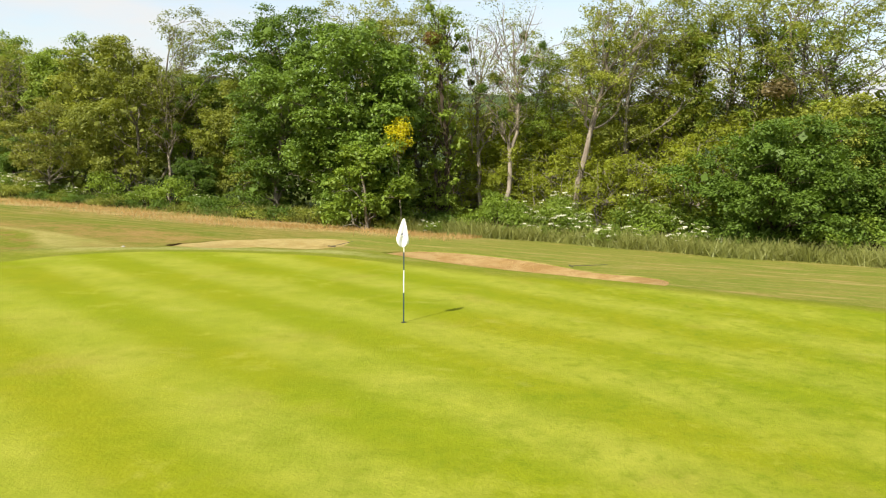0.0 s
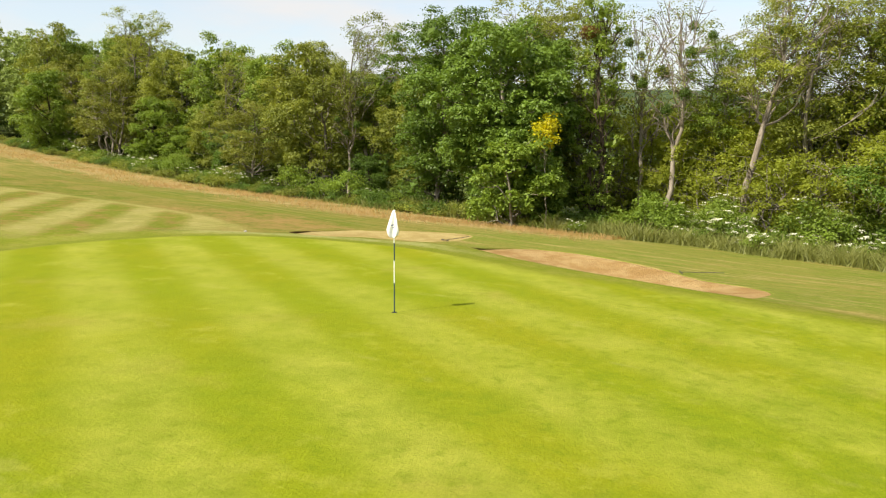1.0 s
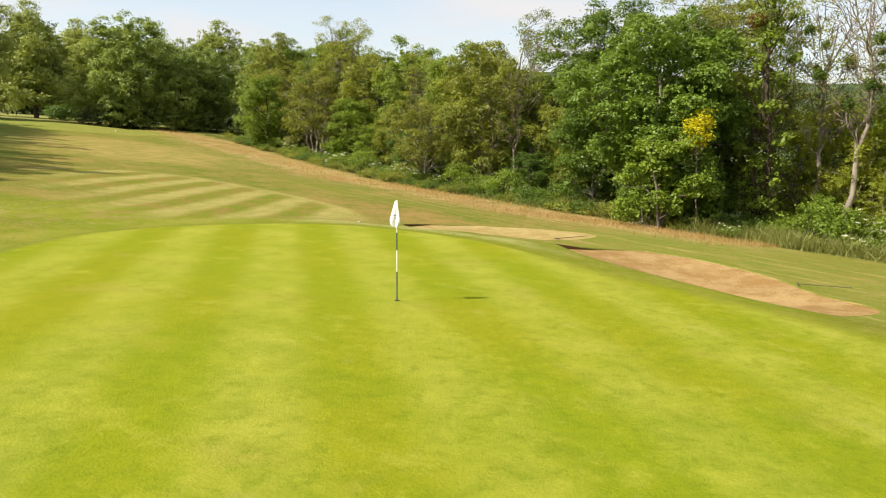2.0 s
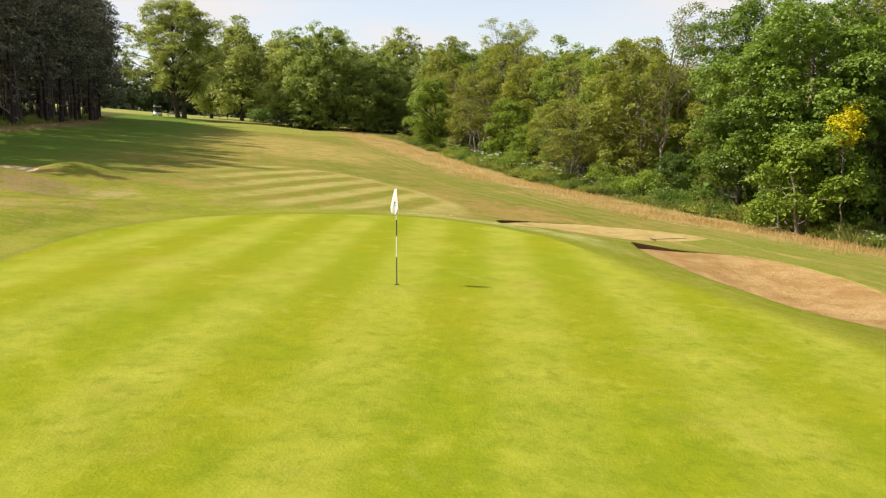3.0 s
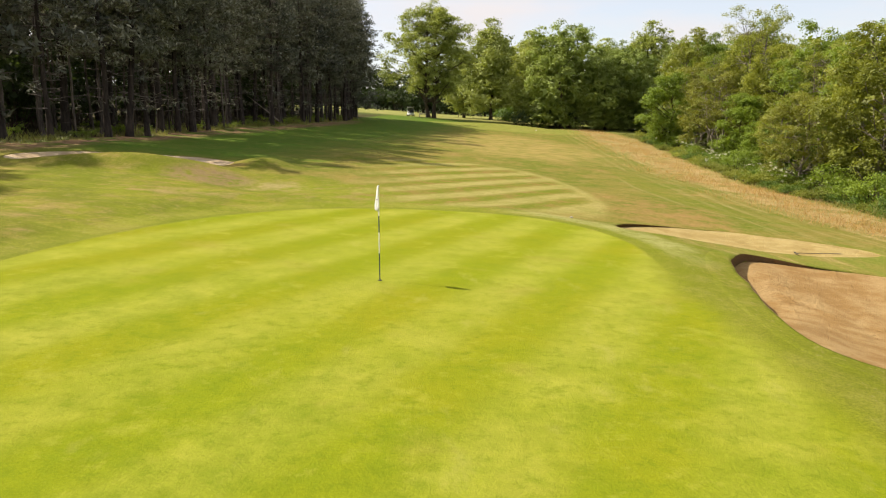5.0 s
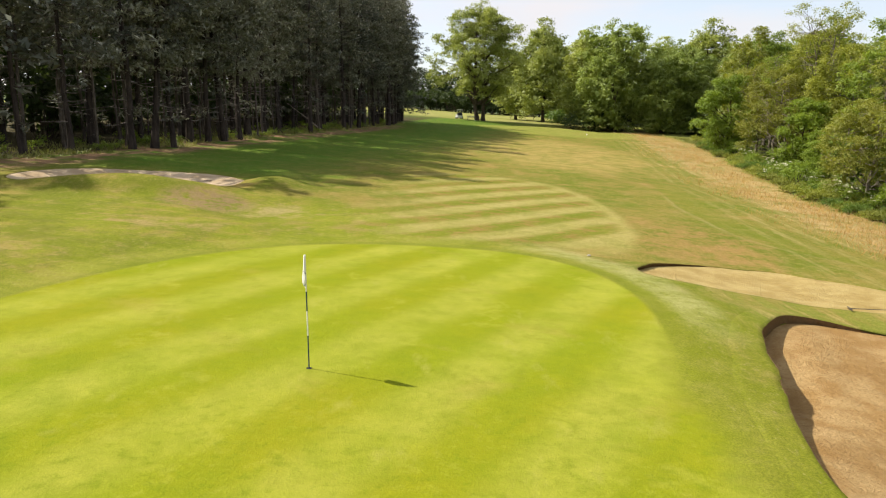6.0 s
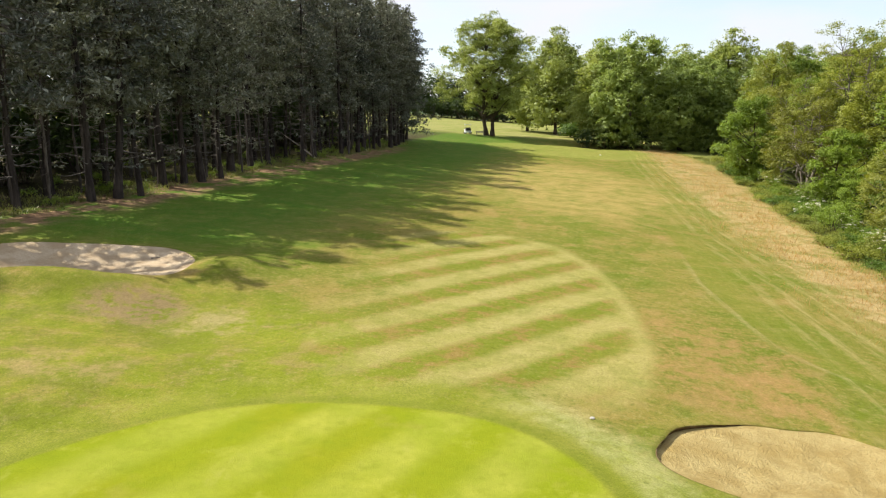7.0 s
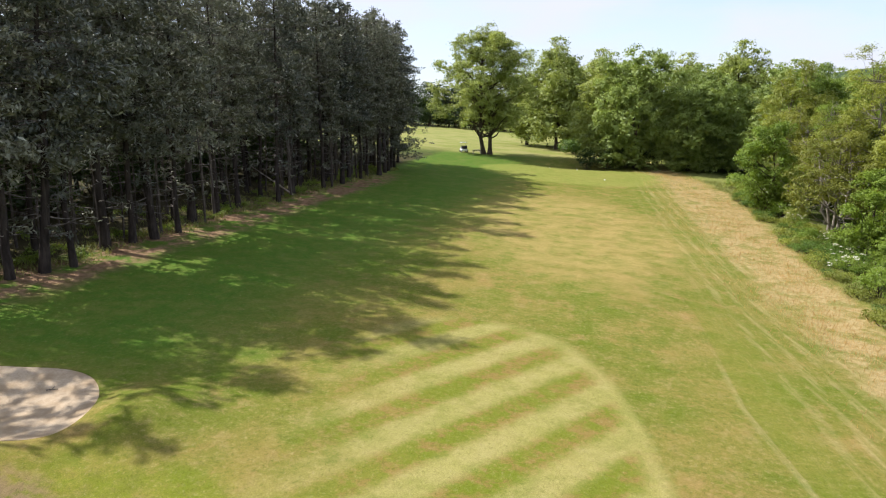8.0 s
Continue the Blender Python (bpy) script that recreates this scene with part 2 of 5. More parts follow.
# ---- turf material ----
def turf_material():
    m, t = material("turf")
    pos = place_socket(t)
    sep = t.nodes.new("ShaderNodeSeparateXYZ")
    t.links.new(pos, sep.inputs[0])
    x0, y0 = Ex(t, sep.outputs[0]), Ex(t, sep.outputs[1])
    wob = noise_ex(t, pos, 0.35, 3) - 0.5
    wob2 = noise_ex(t, pos, 0.21, 2, turn=1.0, stretch=(1, 1, 1)) - 0.5
    fine = noise_ex(t, pos, 28, 4, 0.7)
    mid = noise_ex(t, pos, 2.2, 5, 0.62)
    broad = noise_ex(t, pos, 0.16, 4)
    patchy = noise_ex(t, pos, 0.55, 5, 0.6)
    x, y = x0 + wob * 0.5, y0 + wob2 * 0.5
    # rough turf, green to straw
    dry = (broad.step(0.36, 0.66) * 0.55 + patchy.step(0.35, 0.7) * 0.45)
    turf = tint(t, dry, (0.112, 0.140, 0.013), (0.240, 0.180, 0.048))
    fleck = noise_ex(t, pos, 0.8, 7, 0.72)
    rusty = noise_ex(t, pos, 0.33, 6, 0.7, stretch=(1.0, 0.6, 1), turn=0.3)
    turf = tint(t, rusty.step(0.52, 0.68) * fleck.step(0.34, 0.6) * 0.7, turf, (0.285, 0.175, 0.062))
    turf = tint(t, fleck.step(0.50, 0.72) * 0.5, turf, (0.29, 0.225, 0.085))
    turf = tint(t, fleck.step(0.48, 0.30) * 0.65, turf, (0.092, 0.125, 0.014))
    turf = tint(t, mid.step(0.54, 0.75) * 0.5, turf, (0.29, 0.235, 0.080))
    spot = noise_ex(t, pos, 4.5, 5, 0.7)
    turf = tint(t, spot.step(0.54, 0.70) * 0.42, turf, (0.32, 0.26, 0.110))
    turf = tint(t, spot.step(0.46, 0.30) * 0.5, turf, (0.085, 0.110, 0.013))
    # greener turf by the pines, its colour darkened to deepen their shade
    pine_shade_green = (x0 - (y0 - 36.0) * 0.19 + 23.4 + wob * 6.0).step(23.0, 11.0) * y0.step(24.0, 34.0)
    turf = tint(t, pine_shade_green * (fleck.step(0.62, 0.40) * 0.25 + 0.68), turf, (0.066, 0.136, 0.015))
    # mower lines and tracks beside the long grass
    s = (x0 - (y0 * 0.10 + 14.2)) + wob * 0.6
    lane = s.step(-2.0, 1.0) * s.step(8.0, 6.0) * y0.step(-10.0, 25.0)
    bars = ((s * 5.2 + wob * 2.0).sine() * 0.5 + 0.5).step(0.35, 0.95)
    streak = noise_ex(t, pos, 1.4, 4, 0.6, stretch=(2.4, 0.12, 1), turn=0.1)
    turf = tint(t, lane * bars * streak.step(0.35, 0.7) * 0.55, turf, (0.34, 0.285, 0.115))
    turf = tint(t, lane * streak.step(0.6, 0.3) * 0.45, turf, (0.12, 0.14, 0.020))
    lane_edge = (y0 - 32.0).most(0.0) * 0.12 + ((y0 * -1.0) + 23.0).most(0.0) ** 2.0 * 0.085 + 14.95
    le = x0 - lane_edge + wob * 0.25
    turn_in = le.step(0.0, 0.2) * le.step(4.0, 0.8) * y0.step(15.0, 18.0) * y0.step(62.0, 40.0)
    turf = tint(t, turn_in * 0.45, turf, (0.140, 0.160, 0.018))
    turf = tint(t, le.step(-0.35, -0.1) * le.step(0.08, -0.02) * y0.step(15.0, 18.0) * y0.step(44.0, 30.0) * streak.step(0.3, 0.6) * 0.35, turf, (0.34, 0.30, 0.13))
    slope = x0.step(6.5, 10.5) * (y0 + wob * 4.0).step(15.0, 8.0)
    along = noise_ex(t, pos, 1.1, 5, 0.65, stretch=(1.9, 0.22, 1), turn=-0.15)
    turf = tint(t, slope * (along.step(0.60, 0.42) * 0.50 + 0.20), turf, (0.160, 0.188, 0.028))
    turf = tint(t, slope * along.step(0.52, 0.66) * 0.65, turf, (0.335, 0.268, 0.098))
    # worn brown ground round the far bunker
    bd = ((x - 11.8) / 3.3) ** 2.0 + ((y - 19.8) / 5.2) ** 2.0
    turf = tint(t, bd.step(1.9, 0.3) * (fleck.step(0.40, 0.60) * 0.6 + spot.step(0.45, 0.62) * 0.25), turf, (0.280, 0.172, 0.064))
    # fresher grass west and north of the green
    lime = ((x0 + 7.0) / 10.0) ** 2.0 + ((y0 - 13.0) / 9.5) ** 2.0
    turf = tint(t, lime.step(1.5, 0.5) * (fleck.step(0.64, 0.40) * 0.55 + 0.1), turf, (0.180, 0.212, 0.012))
    olive = x0.step(-3.0, -7.0) * y0.step(27.0, 20.0) * patchy.step(0.66, 0.36)
    turf = tint(t, olive * 0.6, turf, (0.112, 0.130, 0.012))
    scorch = noise_ex(t, pos, 0.5, 5, 0.65, stretch=(0.5, 1.2, 1), turn=0.4).step(0.56, 0.70) * x0.step(0.0, -5.0) * y0.step(24.0, 18.0)
    turf = tint(t, scorch * fleck.step(0.35, 0.6) * 0.7, turf, (0.305, 0.215, 0.088))
    # burnt hollow by the west bunker
    bw = ((x + 9.2) / 2.1) ** 2.0 + ((y - 19.8) / 1.7) ** 2.0
    turf = tint(t, bw.step(1.5, 0.3) * mid.step(0.34, 0.56) * 0.85, turf, (0.215, 0.150, 0.075))
    bp = ((x + 6.0) / 1.9) ** 2.0 + ((y - 19.2) / 1.7) ** 2.0
    turf = tint(t, bp.step(1.5, 0.3) * fleck.step(0.40, 0.62) * 0.55, turf, (0.35, 0.28, 0.125))
    bq = ((x + 8.0) / 1.8) ** 2.0 + ((y - 13.8) / 1.3) ** 2.0
    turf = tint(t, bq.step(1.5, 0.3) * fleck.step(0.40, 0.62) * 0.6, turf, (0.31, 0.23, 0.095))
    # far dry fairway and the greener tee
    fd = ((x - 12.0) / 11.0) ** 2.0 + ((y - 72.0) / 24.0) ** 2.0
    turf = tint(t, fd.step(1.2, 0.3) * patchy.step(0.2, 0.7) * 0.65, turf, (0.36, 0.27, 0.090))
    td = ((x - 17.0) / 15.0) ** 2.0 + ((y - 119.0) / 13.0) ** 2.0
    turf = tint(t, td.step(1.10, 0.75) * (fleck.step(0.3, 0.6) * 0.3 + 0.45), turf, (0.215, 0.232, 0.046))
    turf = tint(t, y0.step(138.0, 150.0) * 0.75, turf, tint(t, broad.step(0.35, 0.65), (0.235, 0.245, 0.060), (0.330, 0.295, 0.110)))
    # mown approach with its bands
    md = ((x0 + wob * 0.35 - 3.6).size() / 6.6) ** 2.6 + ((y0 - 26.4).size() / 14.2) ** 2.6
    inn = (md + (fleck - 0.5) * 0.3).step(1.12, 0.88) * (x + (patchy - 0.5) * 4.0).step(-4.5, 2.5) * y0.step(11.5, 17.0)
    q = x0 * 0.783 - y0 * 0.6225 + wob * 0.35 + (mid - 0.5) * 0.45
    band = ((q * (2 * math.pi / 2.8) + 5.39).sine()).step(-0.75, 0.8) * (fleck.step(0.25, 0.6) * 0.3 + 0.7)
    lightc = tint(t, patchy.step(0.3, 0.75) * 0.6 + mid * 0.2, (0.290, 0.262, 0.074), (0.335, 0.290, 0.108))
    darkc = tint(t, fleck.step(0.44, 0.60) * 0.9, (0.138, 0.162, 0.014), (0.225, 0.148, 0.044))
    darkc = tint(t, spot.step(0.54, 0.72) * 0.4, darkc, (0.235, 0.205, 0.055))
    app = tint(t, band, darkc, lightc)
    edge = md.step(0.62, 0.92) * x.step(4.0, 8.0)
    app = tint(t, edge * 0.8, app, lightc)
    turf = tint(t, inn * (fleck.step(0.25, 0.6) * 0.30 + 0.58), turf, app)
    # golden strip
    left = (y0 - 33.0).most(0.0) * 0.105 + ((y0 * -1.0) + 33.0).most(0.0) * 0.04 + 21.3
    right = (y0 - 42.0).most(0.0) * 0.155 - (y0 - 104.0).most(0.0) * 0.22 + 27.5 - ((y0 * -1.0) + 42.0).most(0.0) * 0.025
    gold = ((x - left) + wob * 5.0).step(-1.6, 1.6) * ((right - x) + wob2 * 4.0).step(-1.0, 1.2) * y0.step(2.0, 12.0) * (patchy.step(0.34, 0.60) * 0.6 + 0.22)
    goldc = tint(t, mid.step(0.3, 0.7), (0.310, 0.212, 0.082), (0.420, 0.318, 0.152))
    turf = tint(t, gold, turf, goldc)
    # litter under the trees; the wood floors have shade put into their colour
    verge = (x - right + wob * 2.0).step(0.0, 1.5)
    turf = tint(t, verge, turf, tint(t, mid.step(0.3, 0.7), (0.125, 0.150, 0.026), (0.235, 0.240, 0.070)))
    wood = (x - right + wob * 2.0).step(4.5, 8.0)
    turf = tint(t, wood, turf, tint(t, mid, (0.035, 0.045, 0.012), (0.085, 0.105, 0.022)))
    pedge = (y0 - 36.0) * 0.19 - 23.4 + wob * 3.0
    litter = (pedge - x).step(-4.2, -2.0)
    lit = tint(t, mid.step(0.3, 0.7), (0.125, 0.075, 0.040), (0.30, 0.19, 0.11))
    turf = tint(t, litter * patchy.step(0.36, 0.55) * y0.step(106.0, 96.0), turf, lit)
    # pine floor coloured darker still, where too little shade falls
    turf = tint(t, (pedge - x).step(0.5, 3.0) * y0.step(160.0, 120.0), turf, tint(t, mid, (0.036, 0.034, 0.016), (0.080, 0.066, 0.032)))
    hill = x0.step(90.0, 150.0).most(y0.step(282.0, 296.0))
    turf = tint(t, hill, turf, tint(t, noise_ex(t, pos, 0.09, 5, 0.65).step(0.35, 0.65), (0.030, 0.050, 0.022), (0.075, 0.100, 0.040)))
    # putting green, its collar and its bands
    cx = y0.most(0.0) * 0.15 - 0.95
    dy = y0 - 1.0
    up = dy.most(0.0) / 11.8
    down = (dy * -1.0).most(0.0) / 19.0
    gr = (((x0 - cx).size() / 7.55) ** 2.5 + up ** 2.5 + down ** 2.5) ** 0.4 + wob * 0.012
    collar = gr.step(1.20, 1.13)
    colc = tint(t, patchy.step(0.3, 0.7), (0.155, 0.180, 0.013), (0.225, 0.232, 0.036))
    turf = tint(t, collar * 0.6, turf, colc)
    east = gr.step(1.45, 1.2) * x0.step(3.5, 6.5) * y0.step(12.0, 7.0)
    turf = tint(t, east * (fleck.step(0.66, 0.4) * 0.5 + 0.4), turf, (0.142, 0.162, 0.012))
    pale = gr.step(1.04, 1.10) * gr.step(1.26, 1.17) * y0.step(2.0, 6.0) * x0.step(3.5, 6.0)
    turf = tint(t, pale * fleck.step(0.3, 0.6) * 0.55, turf, (0.35, 0.340, 0.140))
    gq = x0 * 0.9026 - y0 * 0.4305 + wob * 0.45
    gband = ((gq * (2 * math.pi / 2.55) + 1.57).sine()).step(-0.9, 0.9)
    gl = tint(t, patchy.step(0.3, 0.8), (0.270, 0.292, 0.034), (0.300, 0.300, 0.048))
    gd = tint(t, broad.step(0.35, 0.7), (0.188, 0.224, 0.009), (0.218, 0.222, 0.010))
    gcol = tint(t, gband * (patchy.step(0.15, 0.6) * 0.4 + 0.35) * (y0.step(-14.0, -2.0) * 0.4 + 0.6), gd, gl)
    spots = noise_ex(t, pos, 0.48, 4, 0.6).step(0.56, 0.72)
    blot = noise_ex(t, pos, 0.75, 6, 0.68)
    gcol = tint(t, blot.step(0.44, 0.72) * 0.5, gcol, (0.155, 0.198, 0.009))
    gcol = tint(t, blot.step(0.46, 0.32) * 0.45, gcol, (0.312, 0.314, 0.044))
    gcol = tint(t, spots * 0.5, gcol, (0.262, 0.235, 0.040))
    mottle = noise_ex(t, pos, 1.7, 6, 0.7, stretch=(1, 1, 1), turn=2.0)
    gcol = tint(t, mottle.step(0.40, 0.74) * broad.step(0.64, 0.36) * y0.step(6.0, -4.0) * 0.55, gcol, (0.125, 0.175, 0.008))
    gcol = tint(t, mid.step(0.46, 0.76) * 0.45, gcol, (0.155, 0.182, 0.008))
    gcol = tint(t, fine.step(0.40, 0.70) * mottle.step(0.35, 0.65) * 0.35, gcol, (0.120, 0.160, 0.008))
    tuft = noise_ex(t, pos, 3.4, 6, 0.72)
    gcol = tint(t, tuft.step(0.50, 0.66) * y0.step(4.0, -6.0) * 0.55, gcol, (0.128, 0.170, 0.008))
    gcol = tint(t, tuft.step(0.46, 0.32) * y0.step(4.0, -6.0) * 0.35, gcol, (0.300, 0.305, 0.038))
    worn = noise_ex(t, pos, 1.3, 5, 0.65, stretch=(1.0, 0.45, 1), turn=0.5).step(0.58, 0.74)
    gcol = tint(t, worn * 0.4, gcol, (0.30, 0.29, 0.062))
    fade = x0.step(2.5, 5.0) * y0.step(6.0, 1.0)
    ragged = gr + (patchy - 0.5) * 0.12
    turf = tint(t, gr.step(1.01, 0.99) * fade.flip() + ragged.step(1.06, 0.92) * fade, turf, gcol)
    turf = tint(t, gr.step(0.985, 1.02) * gr.step(1.06, 1.02) * fade.flip() * 0.4, turf, (0.12, 0.145, 0.014))
    # bleached tips and dark seams in the longer turf
    weave = noise_ex(t, pos, 9.0, 5, 0.75, stretch=(1.0, 0.55, 1), turn=0.35)
    longer = gr.step(1.02, 1.10)
    turf = tint(t, weave.step(0.55, 0.70) * longer * 0.35, turf, (0.34, 0.29, 0.13))
    turf = tint(t, weave.step(0.46, 0.32) * longer * 0.40, turf, (0.070, 0.092, 0.012))
    # grain of the blades
    amp = gr.step(0.97, 1.02) * 0.65 + 0.35
    grain = tint(t, ((fine.step(0.3, 0.7) * 0.6 + spot * 0.4) - 0.5) * amp + 0.5, (0.60, 0.60, 0.60), (1.38, 1.38, 1.38))
    mul = t.nodes.new("ShaderNodeMix")
    mul.data_type, mul.blend_type = "RGBA", "MULTIPLY"
    mul.inputs["Factor"].default_value = 1.0
    t.links.new(turf, mul.inputs["A"])
    t.links.new(grain, mul.inputs["B"])
    finish(t, mul.outputs["Result"], 1.0, 0.04, fine * 0.3 + spot * 0.3 + mid * 0.4, 0.6, 0.08)
    return m


def sand_material(name, low, high, speck):
    m, t = material(name)
    pos = place_socket(t)
    a, b, c = noise_ex(t, pos, 1.1, 5, 0.6), noise_ex(t, pos, 14, 5, 0.65), noise_ex(t, pos, 4.2, 4, 0.6, stretch=(2.6, 0.6, 1), turn=0.6)
    col = tint(t, a.step(0.36, 0.66), low, high)
    col = tint(t, b.step(0.45, 0.7) * 0.5, col, speck)
    lumps = noise_ex(t, pos, 8.0, 6, 0.72)
    col = tint(t, lumps.step(0.56, 0.72) * 0.45, col, tuple(min(1.0, k * 1.2) for k in high))
    col = tint(t, lumps.step(0.44, 0.28) * 0.4, col, speck)
    finish(t, col, 0.95, 0.1, b * 0.35 + c * 0.1 + lumps * 0.55, 1.0, 0.14)
    return m


TURF = turf_material()
SAND_PALE = sand_material("sand_pale", (0.335, 0.245, 0.085), (0.440, 0.345, 0.142), (0.29, 0.20, 0.07))
SAND_GREY = sand_material("sand_grey", (0.400, 0.300, 0.180), (0.530, 0.425, 0.285), (0.33, 0.23, 0.13))
SAND_ORANGE = sand_material("sand_orange", (0.315, 0.190, 0.068), (0.430, 0.296, 0.130), (0.240, 0.134, 0.045))


def lip_material():
    m, t = material("turf_lip_soil")
    pos = place_socket(t)
    a = noise_ex(t, pos, 9, 5)
    finish(t, tint(t, a, (0.10, 0.065, 0.032), (0.22, 0.14, 0.068)), 0.95, 0.1, a, 1.0, 0.08)
    return m


LIP = lip_material()

# ---- ground ----
gx = line(0.4, -20, 20, 1.08, (-2500, 2500))
gy = line(0.4, -18, 34, 1.07, (-2500, 2500))
mx_, my_ = np.meshgrid(gx, gy)
gz = land(mx_, my_)
for b in BUNKERS:
    gz = gz - np.where(b.inside(mx_, my_) < 1.0, b.bowl + b.lip[1] + 0.6, 0.0)
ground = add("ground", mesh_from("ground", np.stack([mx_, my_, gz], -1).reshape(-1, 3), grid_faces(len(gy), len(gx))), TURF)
tagged(ground, "mown golf turf with a striped putting green and dry fairway", "ground", kind="structure")


def build_bunker(b, label, sand):
    top = thing("sand_bunker", label, "bunker", b.x, b.y, float(land(b.x, b.y)), group="bunkers of the hole")
    ox, oy, oz = top.location
    th = np.linspace(0, 2 * math.pi, 181)[:-1]
    rows = []
    ks = np.concatenate([[0.0005], np.linspace(0.04, 1.01, 26)])
    rng = np.random.RandomState(int(abs(b.x) * 10))
    for k in ks:
        x, y = b.rim(th, k)
        z = land(x, y) - b.bowl * max(0.0, 1 - k**2) ** 1.4 - b.drop(th) * k**3 - 0.012
        z = z + (1 - k**4) * 0.02 * np.sin(x * 5 + y * 2.3) * np.sin(y * 4.1 - x)
        rows.append(np.stack([x - ox, y - oy, z - oz], -1))
    add("sand", mesh_from("sand", np.concatenate(rows), grid_faces(len(ks), len(th), True)), sand, top)
    rows = []
    edge = rng.uniform(-0.02, 0.02, len(th)) + 0.02 * np.sin(th * 9 + 2 * np.sin(th * 5))
    d = b.drop(th)
    rise = 0.008 + 0.045 * d / b.lip[1]
    sunk = 1 - ease(d / b.lip[1], 0.03, 0.16)
    for out, dz in ((0.10, -1.1), (0.02, -0.7), (-0.05, -0.12), (-0.06, -0.02)):
        x, y = b.rim(th, 1.0, (out + edge) * (0.15 + 0.85 * d / b.lip[1]))
        z = land(x, y) + (d * dz - 0.05 if dz < -0.2 else d * dz + rise) - 0.12 * sunk
        rows.append(np.stack([x - ox, y - oy, z - oz], -1))
    add("lip_face", mesh_from("lip_face", np.concatenate(rows), grid_faces(4, len(th), True)), LIP, top, "dark cut earth edge")
    rows = []
    for out, dz in ((-0.06, 0.02), (0.0, 0.05), (0.12, 0.055), (0.3, 0.03), (0.55, 0.02), (0.75, 0.012), (0.95, -0.04)):
        x, y = b.rim(th, 1.0, (out + edge) * (0.15 + 0.85 * d / b.lip[1]) if out < 0.05 else out + edge * (out < 0.2) * d / b.lip[1])
        rows.append(np.stack([x - ox, y - oy, land(x, y) + (dz * rise / 0.05 if dz > 0.014 else dz) - (0.05 * sunk if out < -0.03 else 0.0) - oz], -1))
    add("turf_edge", mesh_from("turf_edge", np.concatenate(rows), grid_faces(7, len(th), True)), TURF, top, "rounded turf rim")
    return top


build_bunker(BUNKER_FAR, "pale orange sand bunker sunk in dry turf", SAND_PALE)
build_bunker(BUNKER_NEAR, "orange sand bunker with a steep shaded turf lip", SAND_ORANGE)
build_bunker(BUNKER_WEST, "pale sand bunker behind a grassy mound, dappled by pines", SAND_GREY)


# ---- plants: shared builders ----
def tube(points, radii, sides=7):
    """Corners and faces of a bent, tapered tube."""
    p, r = np.asarray(points, float), np.asarray(radii, float)
    d = np.gradient(p, axis=0)
    d /= np.linalg.norm(d, axis=1)[:, None] + 1e-9
    ref = np.where(np.abs(d[:, 2:3]) > 0.9, np.array([[1.0, 0, 0]]), np.array([[0, 0, 1.0]]))
    u = np.cross(d, ref)
    u /= np.linalg.norm(u, axis=1)[:, None] + 1e-9
    v = np.cross(d, u)
    a = np.linspace(0, 2 * math.pi, sides, endpoint=False)
    ring = u[:, None] * np.cos(a)[None, :, None] + v[:, None] * np.sin(a)[None, :, None]
    return (p[:, None] + ring * r[:, None, None]).reshape(-1, 3), grid_faces(len(p), sides, True)


def joined(pieces):
    vs, fs, n = [], [], 0
    for v, f in pieces:
        vs.append(v)
        fs.append(f + n)
        n += len(v)
    return np.concatenate(vs), np.concatenate(fs)


def bent(rng, a, b, steps, wob, sag=0.0):
    s = np.linspace(0, 1, steps)[:, None]
    p = np.asarray(a)[None] * (1 - s) + np.asarray(b)[None] * s
    w = np.cumsum(rng.normal(0, wob, (steps, 3)), axis=0)
    p = p + (w - w[-1] * s) * np.sin(s * math.pi) ** 0.5
    p[:, 2] += (sag * 4 * s * (1 - s))[:, 0]
    return p


def leaves(rng, centres, normals, length, width, spread=0.75):
    """Small leaf-shaped faces with four corners, each pointing its own way."""
    n = len(centres)
    nrm = normals + rng.normal(0, spread, (n, 3))
    nrm /= np.linalg.norm(nrm, axis=1)[:, None] + 1e-9
    t = rng.normal(0, 1, (n, 3))
    t -= nrm * (t * nrm).sum(1)[:, None]
    t /= np.linalg.norm(t, axis=1)[:, None] + 1e-9
    b = np.cross(nrm, t)
    ln = (length * rng.uniform(0.6, 1.3, n))[:, None]
    wd = (width * rng.uniform(0.6, 1.3, n))[:, None]
    c = np.asarray(centres)
    bow = nrm * ln * 0.12
    v = np.stack([c - t * ln * 0.5 - bow, c + b * wd * 0.5, c + t * ln * 0.5 - bow, c - b * wd * 0.5], 1).reshape(-1, 3)
    return v, np.arange(4 * n).reshape(-1, 4)


